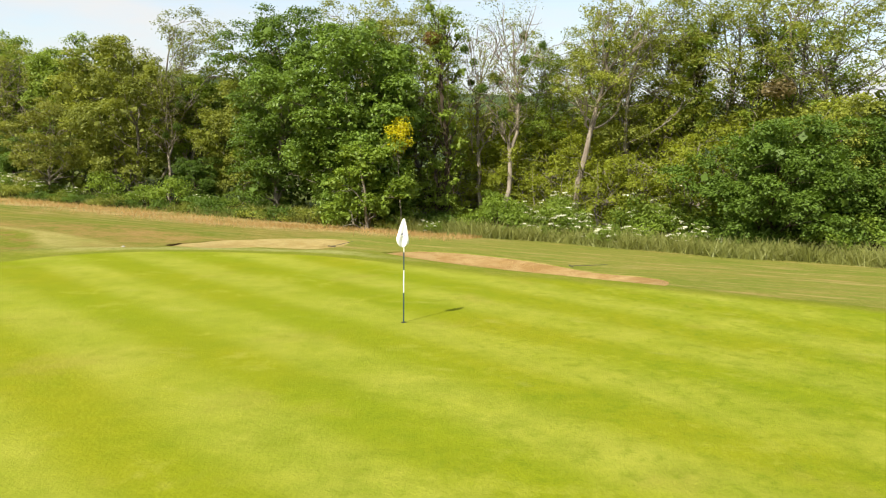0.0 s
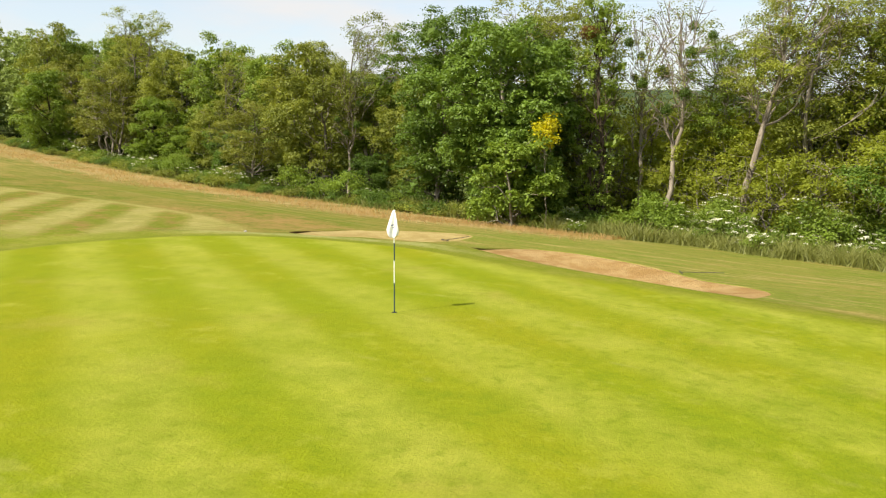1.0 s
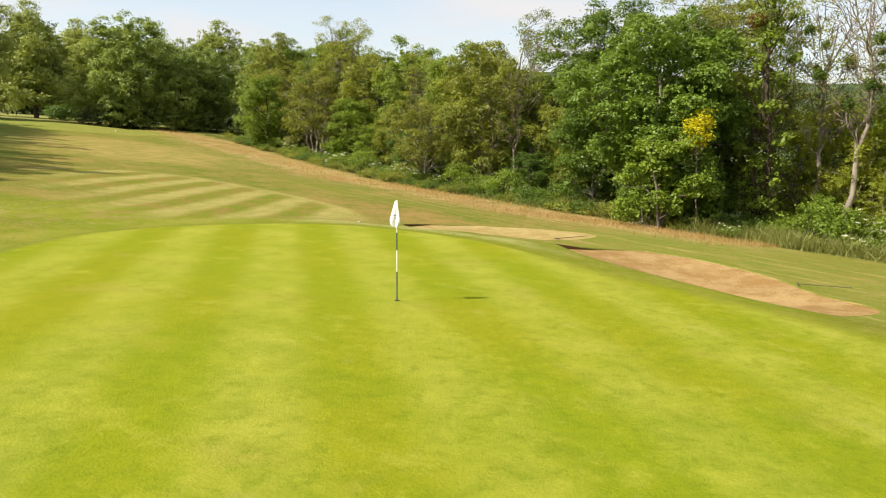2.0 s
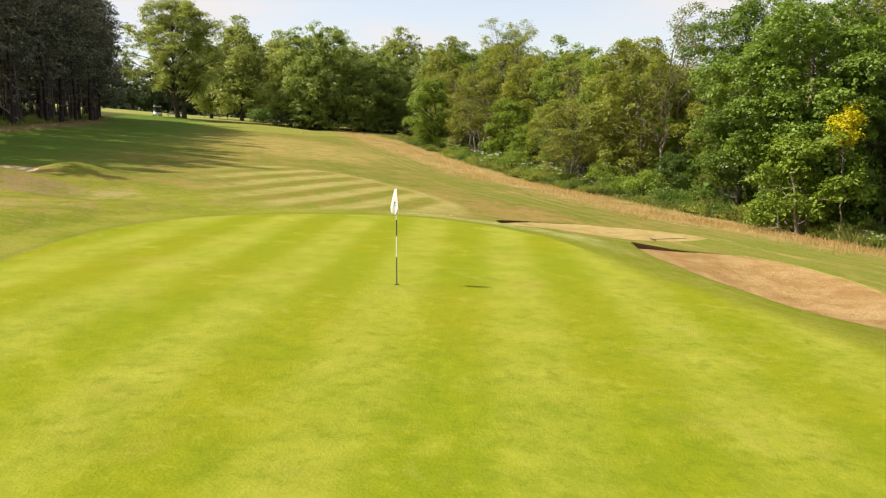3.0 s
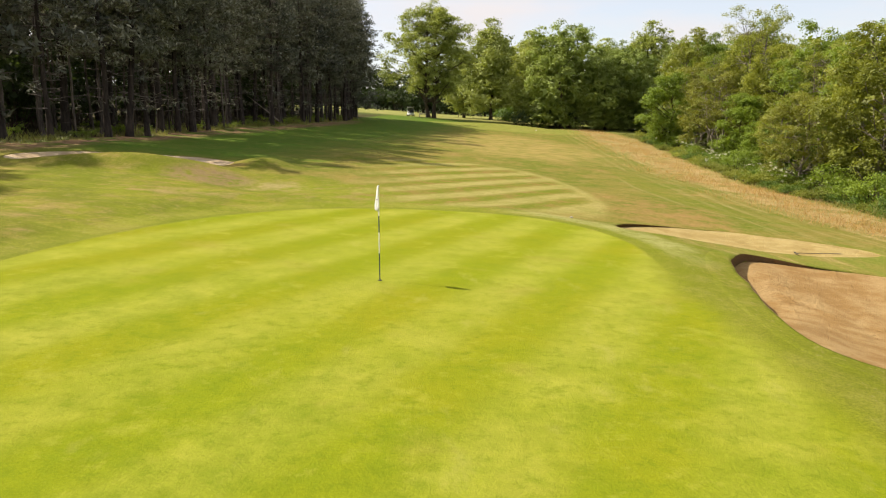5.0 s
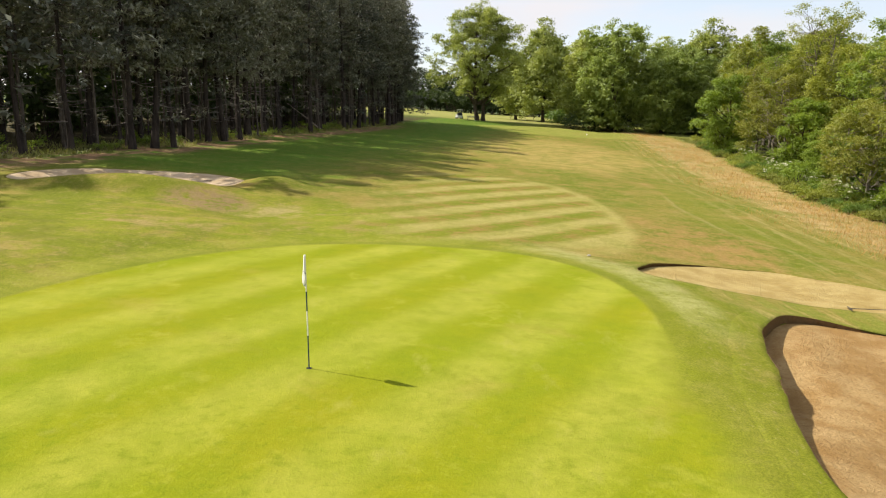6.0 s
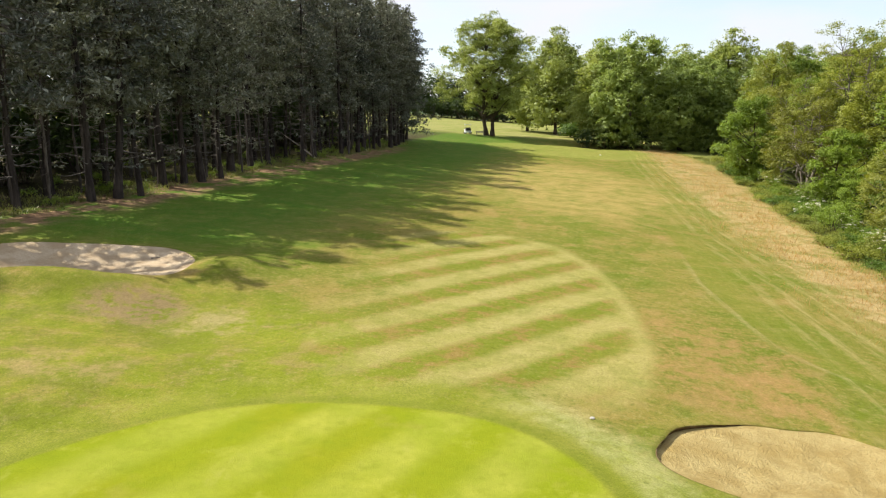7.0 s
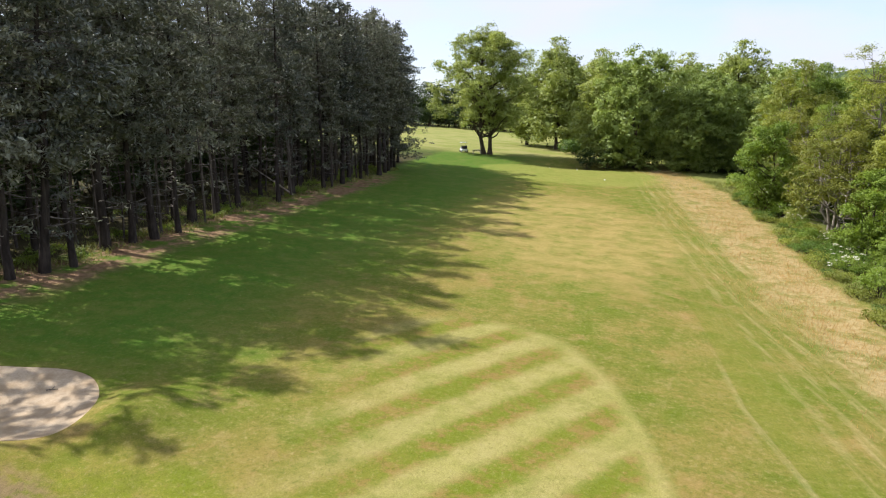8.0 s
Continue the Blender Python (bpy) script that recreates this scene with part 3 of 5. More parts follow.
def clump(rng, lobes, per_lobe, per_tuft, tuft, length, width, flat=0.75, core=18, sub=0):
    """Leaves in tufts over the outsides of lobes (x, y, z, radius), or of smaller lobes on these."""
    cs, ns = [], []
    shells = lobes
    if sub:
        shells = []
        for lx, ly, lz, lr in lobes:
            for _ in range(sub):
                d = rng.normal(0, 1, 3) + np.array([0, 0, 0.2])
                d *= lr * rng.uniform(0.55, 0.95) / np.linalg.norm(d)
                shells.append((lx + d[0], ly + d[1], lz + d[2] * 0.85, lr * rng.uniform(0.28, 0.56)))
    for lx, ly, lz, lr in shells:
        k = max(3, int(per_lobe * lr * lr))
        d = rng.normal(0, 1, (k, 3))
        d[:, 2] += 0.9 if sub else 0.25
        d /= np.linalg.norm(d, axis=1)[:, None]
        rad = lr * rng.uniform(0.78 if sub else 0.55, 1.08, k)[:, None]
        tc = np.array([lx, ly, lz]) + d * rad * np.array([1, 1, flat])
        q = np.repeat(tc, per_tuft, 0) + rng.normal(0, 1, (k * per_tuft, 3)) * tuft * np.array([1, 1, 0.6])
        cs.append(q)
        ns.append(np.repeat(d, per_tuft, 0) * 0.7 + np.array([0, 0, 0.75]))
    outer = leaves(rng, np.concatenate(cs), np.concatenate(ns), length, width, 0.5 if sub else 0.75)
    if not core:
        return outer
    cs = []
    for lx, ly, lz, lr in lobes:
        d = rng.normal(0, 1, (core, 3))
        d /= np.linalg.norm(d, axis=1)[:, None]
        cs.append(np.array([lx, ly, lz]) + d * lr * rng.uniform(0.1, 0.48, core)[:, None] * np.array([1, 1, flat]))
    cs = np.concatenate(cs)
    size = float(np.mean([b[3] for b in lobes]))
    return joined([outer, leaves(rng, cs, rng.normal(0, 1, cs.shape), size * 0.42, size * 0.32)])


def crown_lobes(rng, h0, h1, radius, count, lobe, fall=0.6, low_wide=False):
    """Lobes that fill an uneven crown between the heights h0 and h1."""
    out = []
    for i in range(count):
        s = (i + rng.uniform(0.1, 0.9)) / count
        z = h0 + (h1 - h0) * s
        prof = math.sin(math.pi * min(1, max(0.02, (s * 0.66 + 0.24 if low_wide else s * 0.78 + 0.12)))) ** fall
        a = i * 2.399 + rng.uniform(-0.5, 0.5)
        rr = radius * prof * rng.uniform(0.25, 0.95)
        out.append((rr * math.cos(a), rr * math.sin(a), z, lobe * rng.uniform(0.7, 1.3)))
    return out


LIMB_ENDS = {}


def broadleaf(name, seed, h, radius, h0, lobes, lobe, mats, trunk_r=0.22, per_lobe=26, per_tuft=7, tuft=0.22, leaf=(0.22, 0.15), low_wide=False, fall=0.6, stems=1, limb_show=1.0, core=18, sub=0, crook=1.0, twigs=3, lean=(0.0, 0.0), flat=0.75):
    """A leafy tree at the origin: trunk, limbs and a crown of many leaves."""
    rng = np.random.RandomState(seed)
    top = new(name)
    lb = crown_lobes(rng, h0, h - lobe * 0.7, radius, lobes, lobe, fall, low_wide)
    tr, li = [], []
    for k in range(stems):
        a = k * 2.2 + rng.uniform(0, 1)
        off = max(0.35, trunk_r * 1.7) * (stems > 1)
        base = (off * math.cos(a), off * math.sin(a), -0.3)
        spread = 3.5 if trunk_r < 0.3 else 1.6
        tip = (off * spread * math.cos(a) + rng.normal(0, 0.3), off * spread * math.sin(a) + rng.normal(0, 0.3), h * 0.86)
        tip = (tip[0] + lean[0], tip[1] + lean[1], tip[2])
        path = bent(rng, base, tip, 12, 0.11 * crook * h / 12)
        rad = np.linspace(1, 0.12, 12) ** 0.9 * trunk_r
        rad[0] *= 1.5
        tr.append(tube(path, rad, 9))
        for j, (lx, ly, lz, lr) in enumerate(lb):
            if j % stems != k or rng.rand() > limb_show:
                continue
            lx, ly = lx + lean[0] * lz / h, ly + lean[1] * lz / h
            s = min(0.9, max(0.12, (lz - 0.22 * math.hypot(lx, ly) - 0.6) / (h * 0.86)))
            i = int(s * 11)
            p = bent(rng, path[i], (lx, ly, lz + lr * 0.3), 7, 0.13 * crook, sag=-0.2)
            li.append(tube(p, np.linspace(rad[i] * 0.55, 0.018, 7), 5))
            for _ in range(twigs):
                e = np.array([lx, ly, lz]) + np.clip(rng.normal(0, 1, 3), -1.1, 1.1) * lr * 0.55
                m = rng.randint(3, 6)
                li.append(tube(bent(rng, p[m], e, 4, 0.09), np.linspace(0.03, 0.008, 4), 4))
    v, f = joined(tr)
    add("trunk", mesh_from("trunk", v, f), mats[0], top)
    v, f = joined(li)
    tagged(add("branchwork", mesh_from("branchwork", v, f), mats[0], top), kind="stuff")
    lb = [(lx + lean[0] * lz / h, ly + lean[1] * lz / h, lz, lr) for lx, ly, lz, lr in lb]
    LIMB_ENDS[top.name] = [(lx, ly, lz + lr * 0.3) for lx, ly, lz, lr in lb]
    v, f = clump(rng, lb, per_lobe, per_tuft, tuft, *leaf, core=core, sub=sub, flat=flat)
    add("crown", mesh_from("crown", v, f, False), mats[1], top)
    return top


def pine(name, seed, h, mats, h0=0.24, radius=3.1, quads=8, needle=(0.50, 0.17), girth=0.21, twig_sides=4, gap=1.0):
    """A tall dark pine: straight trunk, dead lower branches, ragged crown."""
    rng = np.random.RandomState(seed)
    top = new(name)
    path = bent(rng, (0, 0, -0.3), (rng.normal(0, 0.6), rng.normal(0, 0.6), h), 12, 0.10)
    rad = np.linspace(girth, 0.03, 12)
    rad[0] *= 1.35
    v, f = tube(path, rad, 8)
    add("trunk", mesh_from("trunk", v, f), mats[0], top)
    br, cs, ns = [], [], []
    z = 0.09 * h
    while z < h * 0.985:
        s = z / h
        live = s > h0
        n = rng.randint(2, 4) if not live else rng.randint(4, 7)
        for _ in range(n):
            a = rng.uniform(0, 2 * math.pi)
            prof = math.sin(math.pi * min(1, (s - h0) / (1 - h0) * 0.72 + 0.28)) ** 0.8 if live else 0.45
            ln = max(0.35, radius * prof * rng.uniform(0.5, 1.2))
            c = np.array([np.interp(z, path[:, 2], path[:, k]) for k in range(3)])
            e = c + np.array([math.cos(a) * ln, math.sin(a) * ln, ln * rng.uniform(-0.22, 0.25)])
            p = bent(rng, c, e, 5, 0.06, sag=-0.06)
            br.append(tube(p, np.linspace(0.045 * (1.1 - s * 0.6), 0.010, 5), twig_sides))
            if live or rng.rand() < 0.25:
                for q in range(max(2, int(ln * 2.8))):
                    w = rng.uniform(0.25, 1.08)
                    tc = c + (e - c) * w + rng.normal(0, 0.20, 3)
                    cs.append(tc + rng.normal(0, 1, (quads, 3)) * np.array([0.19, 0.19, 0.10]))
                    ns.append(np.tile([0, 0, 0.6], (quads, 1)) + rng.normal(0, 0.4, (quads, 3)))
        z += rng.uniform(0.46, 0.72) * gap if live else rng.uniform(0.4, 0.7)
    v, f = joined(br)
    tagged(add("branchwork", mesh_from("branchwork", v, f), mats[2], top), kind="stuff")
    v, f = leaves(rng, np.concatenate(cs), np.concatenate(ns), *needle)
    add("crown", mesh_from("crown", v, f, False), mats[1], top)
    return top


def shrub(name, seed, h, radius, mats, lobes=14, per_lobe=60, leaf=(0.14, 0.10), flowers=0, flower_mat=None, tuft=0.14):
    rng = np.random.RandomState(seed)
    top = new(name)
    lb = []
    for i in range(lobes):
        a, r = i * 2.399, radius * math.sqrt((i + 0.5) / lobes) * 0.8
        z = h * (1 - 0.6 * (r / radius) ** 2) * rng.uniform(0.35, 0.8)
        lb.append((r * math.cos(a), r * math.sin(a), z, radius * rng.uniform(0.26, 0.42)))
    st = []
    for lx, ly, lz, lr in lb:
        st.append(tube(bent(rng, (lx * 0.15, ly * 0.15, -0.25), (lx, ly, lz), 6, 0.06), np.linspace(0.035, 0.010, 6), 5))
    v, f = joined(st)
    tagged(add("branchwork", mesh_from("branchwork", v, f), mats[0], top), kind="stuff")
    v, f = clump(rng, lb, per_lobe, 6, tuft, *leaf, flat=0.9, core=8)
    add("foliage", mesh_from("foliage", v, f, False), mats[1], top)
    if flowers:
        cs, ns = [], []
        for _ in range(flowers):
            lx, ly, lz, lr = lb[rng.randint(len(lb))]
            d = rng.normal(0, 1, 3) + np.array([0, 0, 0.5])
            d /= np.linalg.norm(d)
            c = np.array([lx, ly, lz]) + d * lr * 1.08
            k = rng.randint(10, 34)
            u = rng.normal(0, 0.085, (k, 3)) * np.array([1, 1, 0.3])
            cs.append(c + u)
            ns.append(np.tile(d + np.array([0, 0, 0.6]), (k, 1)))
        v, f = leaves(rng, np.concatenate(cs), np.concatenate(ns), 0.08, 0.07)
        tagged(add("blossom", mesh_from("blossom", v, f, False), flower_mat, top, "flat creamy white flower heads"), kind="stuff")
    return top


def put(proto, x, y, size=1.0, turn=0.0, label="", category="tree", group="", sink=0.0, tall=1.0, first=set()):
    """Sets a built plant, or a copy of it, on the ground."""
    m = Matrix.Translation((x, y, float(land(x, y)) - sink)) @ Matrix.Rotation(turn, 4, "Z") @ Matrix.Diagonal((size, size, size * tall, 1))
    if proto.name not in first:
        first.add(proto.name)
        proto.matrix_basis = m
        ob = proto
    else:
        proto_scale = proto.scale.copy()
        proto.scale = (1, 1, 1)
        ob = copy_thing(proto, m)
        proto.scale = proto_scale
    return tagged(ob, label, category, group)


# ---- plant materials ----
BARK_GREY = bark_material("bark_grey", (0.10, 0.085, 0.065), (0.33, 0.29, 0.23))
BARK_DARK = bark_material("bark_dark", (0.035, 0.026, 0.018), (0.12, 0.09, 0.065))
BARK_PALE = bark_material("bark_pale", (0.16, 0.125, 0.095), (0.42, 0.36, 0.29))
BARK_PINE = bark_material("bark_pine", (0.015, 0.012, 0.010), (0.078, 0.062, 0.050))
LEAF_DEEP = leaf_material("leaf_deep", (0.044, 0.086, 0.011), (0.160, 0.255, 0.036), glow=0.34)
LEAF_MID = leaf_material("leaf_mid", (0.074, 0.126, 0.013), (0.265, 0.355, 0.050), glow=0.36)
LEAF_OLIVE = leaf_material("leaf_olive", (0.105, 0.132, 0.016), (0.350, 0.385, 0.066), glow=0.36)
LEAF_LIGHT = leaf_material("leaf_light", (0.080, 0.140, 0.014), (0.275, 0.375, 0.048), glow=0.36)
LEAF_BROWN = leaf_material("leaf_brownish", (0.110, 0.130, 0.017), (0.330, 0.345, 0.066), glow=0.34)
LEAF_YELLOW = leaf_material("leaf_yellow", (0.44, 0.41, 0.012), (0.78, 0.72, 0.030), glow=0.5)
LEAF_RUST = leaf_material("leaf_rust", (0.12, 0.070, 0.020), (0.25, 0.140, 0.045))
NEEDLE = leaf_material("needles", (0.027, 0.037, 0.028), (0.395, 0.405, 0.335), glow=0.12, rough=0.8, speck=0.55, spec=0.15)
# brighter leaves, with sunlight on the scrub put into the colour
LEAF_SUN = leaf_material("leaf_sunny", (0.165, 0.208, 0.018), (0.390, 0.435, 0.064), glow=0.52)
LEAF_WALNUT = leaf_material("leaf_walnut", (0.058, 0.108, 0.013), (0.225, 0.335, 0.056), glow=0.34, rough=0.45)
LEAF_END = leaf_material("leaf_end", (0.135, 0.185, 0.040), (0.410, 0.460, 0.125), scale_m=4, glow=0.30)
# leaves darkened so that gaps between the edge trees read as shade
LEAF_INNER_SHADE = leaf_material("leaf_inner", (0.045, 0.068, 0.010), (0.165, 0.205, 0.034))
LEAF_END_DARK = leaf_material("leaf_end_dark", (0.092, 0.140, 0.030), (0.320, 0.400, 0.105), scale_m=4, glow=0.30)
# dark leaves of distant trees, also used to put shade into thickets
LEAF_FAR_SHADE = leaf_material("leaf_far", (0.018, 0.034, 0.012), (0.070, 0.105, 0.030), scale_m=6)
LEAF_TAN = leaf_material("leaf_tan", (0.22, 0.17, 0.085), (0.42, 0.35, 0.20))
FLOWER = plain_material("elder_flower", (0.72, 0.69, 0.52), 0.8)

# ---- east wood ----
R = random.Random(4)
EDGE_GROUP, INNER_GROUP, TALL_GROUP = "trees of the wood edge", "trees inside the wood", "tall trees of the wood"
walnut = broadleaf("leafy_tree", 11, 12.6, 5.3, 1.0, 36, 1.75, (BARK_GREY, LEAF_WALNUT), 0.28, core=5, per_lobe=78, per_tuft=7, tuft=0.13, leaf=(0.21, 0.135), low_wide=True, fall=0.45, sub=7)
put(walnut, 30.0, 15.6, label="dense dark green broadleaf tree, leafy to the ground", group=EDGE_GROUP)
tall_leafy = broadleaf("slender_leafy_tree", 12, 14.2, 3.7, 1.5, 28, 1.5, (BARK_GREY, LEAF_WALNUT), 0.22, core=8, per_lobe=80, per_tuft=6, tuft=0.16, leaf=(0.19, 0.11), sub=7)
put(tall_leafy, 31.0, 22.0, label="slender mid-green leafy tree behind a larger one", group=EDGE_GROUP)
low_leafy = broadleaf("low_leafy_tree", 13, 5.8, 2.5, 0.4, 17, 1.1, (BARK_GREY, LEAF_LIGHT), 0.10, per_lobe=95, per_tuft=6, tuft=0.14, leaf=(0.21, 0.13), low_wide=True, stems=2, sub=6)
put(low_leafy, 26.7, 12.9, label="low bushy tree with large fresh leaves", group=EDGE_GROUP)
gold_tree = broadleaf("yellow_sapling", 14, 7.0, 0.6, 4.9, 9, 0.45, (BARK_GREY, LEAF_YELLOW), 0.05, per_lobe=110, tuft=0.12, leaf=(0.17, 0.10))
put(gold_tree, 26.9, 11.2, label="bright yellow-leaved sapling against dark foliage", sink=0.2)
hazel = broadleaf("spreading_hazel", 15, 7.6, 4.6, 0.4, 34, 1.5, (BARK_DARK, LEAF_DEEP), 0.12, core=8, per_lobe=84, per_tuft=6, tuft=0.15, leaf=(0.18, 0.12), low_wide=True, fall=0.4, stems=4, sub=7)
put(hazel, 30.2, -9.2, 0.95, label="wide dark green shrubby tree overhanging the rough", group=EDGE_GROUP)

edge_a = broadleaf("scrub_tree", 21, 11.0, 3.7, 2.4, 22, 1.45, (BARK_GREY, LEAF_OLIVE), 0.18, per_lobe=74, per_tuft=6, tuft=0.17, leaf=(0.20, 0.115), low_wide=True, sub=6, crook=1.6, core=10)
edge_b = broadleaf("scrub_tree", 22, 12.0, 3.7, 2.4, 22, 1.5, (BARK_GREY, LEAF_MID), 0.2, per_lobe=76, per_tuft=6, tuft=0.17, leaf=(0.21, 0.125), sub=6, crook=1.6, core=12)
edge_c = broadleaf("scrub_tree", 23, 9.6, 3.7, 1.0, 22, 1.45, (BARK_DARK, LEAF_LIGHT), 0.16, per_lobe=76, per_tuft=6, tuft=0.16, leaf=(0.20, 0.125), low_wide=True, fall=0.45, sub=6, core=12)
edge_d = broadleaf("scrub_tree", 24, 9.0, 3.8, 1.8, 18, 1.5, (BARK_GREY, LEAF_BROWN), 0.16, per_lobe=62, per_tuft=7, tuft=0.19, leaf=(0.20, 0.09), low_wide=True, sub=5, crook=2.2, core=8, flat=0.5, twigs=5)
edge_e = broadleaf("round_tree", 27, 9.5, 4.2, 0.6, 24, 1.6, (BARK_DARK, LEAF_DEEP), 0.2, per_lobe=76, per_tuft=6, tuft=0.16, leaf=(0.20, 0.13), low_wide=True, fall=0.4, sub=7, core=12)
KINDS = (
    (edge_a, "olive-green scrubby tree with a ragged crown"), (edge_b, "mid-green tree with an open uneven crown"), (edge_c, "light green bushy tree, leafy to the ground"),
    (edge_d, "brownish-olive drooping tree at the wood edge"), (edge_e, "rounded deep green tree, leafy to the ground"),
)
EDGE = (
    (35.2, 27.5, 0.84, 0, 1.05), (37.6, 33.0, 0.92, 1, 1.0), (34.2, 36.8, 1.03, 0, 1.10), (31.7, 43.2, 0.84, 3, 1.0), (38.6, 43.0, 1.16, 0, 1.08), (33.0, 30.2, 0.46, 4, 0.9),
    (33.9, 49.6, 0.52, 4, 1.0), (41.0, 50.5, 1.10, 1, 1.06), (36.0, 54.5, 0.74, 0, 0.95), (35.8, 58.8, 0.55, 2, 1.0), (43.4, 61.0, 1.14, 1, 1.12), (37.3, 66.0, 0.86, 2, 1.0),
    (43.6, 71.5, 1.15, 0, 1.1), (38.9, 77.6, 1.18, 3, 1.05), (46.0, 84.0, 1.35, 0, 1.1), (36.9, 91.4, 1.14, 2, 1.0), (43.4, 97.0, 1.25, 3, 1.1), (44.6, 104.5, 1.32, 0, 1.22), (51.0, 94.0, 1.4, 1, 1.1), (49.5, 110.0, 1.35, 1, 1.1),
    (33.2, 7.2, 0.30, 2, 1.0),
    (37.0, 20.5, 0.9, 2, 1.0), (33.5, -12.5, 0.8, 0, 1.0), (32.5, -15.0, 0.9, 4, 0.9),
)
for x, y, s, k, tall in EDGE:
    put(KINDS[k][0], x, y, s, R.uniform(0, 6.28), KINDS[k][1], group=EDGE_GROUP, tall=tall)
sunny = broadleaf("sunlit_scrub_tree", 28, 9.2, 3.3, 0.5, 26, 1.3, (BARK_GREY, LEAF_SUN), 0.12, per_lobe=22, per_tuft=7, tuft=0.20, leaf=(0.25, 0.11), low_wide=True, stems=2, sub=5, crook=2.0, core=6)
sunny_low = broadleaf("sunlit_scrub_tree", 29, 5.6, 2.4, 0.4, 18, 0.95, (BARK_GREY, LEAF_SUN), 0.07, per_lobe=36, per_tuft=6, tuft=0.16, leaf=(0.19, 0.095), low_wide=True, stems=3, sub=5, crook=2.0, core=6, twigs=4)
for x, y, s, k in (
    (38.6, 13.0, 1.0, 0), (38.4, 9.4, 0.95, 0), (39.4, 6.0, 1.02, 0), (38.6, 2.6, 0.95, 0), (37.6, -0.8, 0.98, 0), (38.4, -4.2, 1.08, 0), (37.0, -8.2, 1.0, 0), (38.4, -12.2, 1.1, 0), (42.5, 11.0, 1.0, 0), (42.8, 4.0, 0.98, 0), (42.0, -2.0, 1.05, 0), (36.0, 16.5, 0.8, 0), (36.4, 9.8, 0.74, 0), (37.0, 6.8, 0.78, 0), (36.6, 3.8, 0.74, 0), (36.0, 1.2, 0.78, 0), (35.4, -5.0, 0.8, 0), (35.2, -12.0, 0.85, 0),
    (35.4, 11.4, 0.9, 1), (34.8, 3.6, 0.9, 1), (33.6, 0.4, 1.0, 1), (35.6, -1.8, 1.15, 1), (33.4, -2.8, 1.0, 1), (36.4, 5.2, 0.8, 1), (33.6, -5.4, 1.1, 1),
):
    put((sunny, sunny_low)[k], x, y, s, R.uniform(0, 6.28), "sunlit yellow-green scrubby tree behind bare trunks", group=INNER_GROUP)
back_a = broadleaf("wood_tree", 25, 12.0, 4.2, 0.8, 24, 1.8, (BARK_GREY, LEAF_INNER_SHADE), 0.2, per_lobe=5, per_tuft=6, tuft=0.30, leaf=(0.50, 0.30), low_wide=True, limb_show=0.5)
back_b = broadleaf("wood_tree", 26, 12.5, 4.4, 1.0, 24, 1.8, (BARK_DARK, LEAF_INNER_SHADE), 0.2, per_lobe=5, per_tuft=6, tuft=0.30, leaf=(0.50, 0.30), low_wide=True, limb_show=0.5)
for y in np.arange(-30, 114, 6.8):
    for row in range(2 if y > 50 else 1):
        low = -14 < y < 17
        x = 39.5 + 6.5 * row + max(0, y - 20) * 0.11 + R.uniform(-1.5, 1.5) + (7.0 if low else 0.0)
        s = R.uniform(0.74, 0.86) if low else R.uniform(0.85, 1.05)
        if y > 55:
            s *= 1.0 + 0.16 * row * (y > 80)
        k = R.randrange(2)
        put((back_a, back_b)[k], x, y + R.uniform(-1.5, 1.5), s, R.uniform(0, 6.28), ("olive-green tree deep in the wood, leaves darkened as shade", "green tree deep in the wood, leaves darkened as shade")[k], group=INNER_GROUP, tall=R.uniform(0.95, 1.1))

# tall thin-leaved trees with pale trunks and mistletoe
locust_a = broadleaf("thin_leaved_tree", 31, 15.5, 4.4, 6.4, 26, 1.25, (BARK_GREY, LEAF_OLIVE), 0.22, per_lobe=44, per_tuft=7, tuft=0.18, leaf=(0.20, 0.09), stems=2, core=0, sub=5, crook=2.6, twigs=4, flat=0.5)
locust_b = broadleaf("thin_leaved_tree", 32, 14.8, 3.8, 6.5, 24, 1.2, (BARK_GREY, LEAF_MID), 0.22, per_lobe=44, per_tuft=7, tuft=0.18, leaf=(0.20, 0.09), core=0, sub=5, crook=2.6, twigs=4, flat=0.5)
bare_locust = broadleaf("half_bare_tree", 38, 15.2, 3.0, 7.0, 24, 1.1, (BARK_PALE, LEAF_OLIVE), 0.21, per_lobe=22, per_tuft=6, tuft=0.16, leaf=(0.16, 0.07), core=0, sub=4, crook=1.3, twigs=6)
leaning = broadleaf("leaning_pale_tree", 39, 14.0, 3.2, 7.4, 22, 1.0, (BARK_PALE, LEAF_OLIVE), 0.24, per_lobe=72, per_tuft=7, tuft=0.16, leaf=(0.16, 0.075), core=0, sub=5, crook=1.3, twigs=7, lean=(0.0, -2.1), flat=0.5)
ivy_tree = broadleaf("ivy_clad_tree", 33, 15.0, 1.5, 0.6, 32, 0.95, (BARK_DARK, LEAF_MID), 0.24, per_lobe=60, per_tuft=6, tuft=0.15, leaf=(0.17, 0.115), fall=0.25, sub=4, crook=1.4, twigs=5)
put(bare_locust, 34.6, 6.6, 1.0, 0.4, "tall half-bare tree with a crooked pale trunk", group=TALL_GROUP)
put(bare_locust, 35.6, 8.6, 0.94, 2.6, "tall half-bare tree with a crooked pale trunk", group=TALL_GROUP)
put(bare_locust, 33.6, 33.2, 0.70, 1.1, "tall half-bare tree with a crooked pale trunk", group=TALL_GROUP)
put(leaning, 34.0, 2.3, 1.08, 0.0, "leaning tree with a crooked pale trunk and thin crown", group=TALL_GROUP)
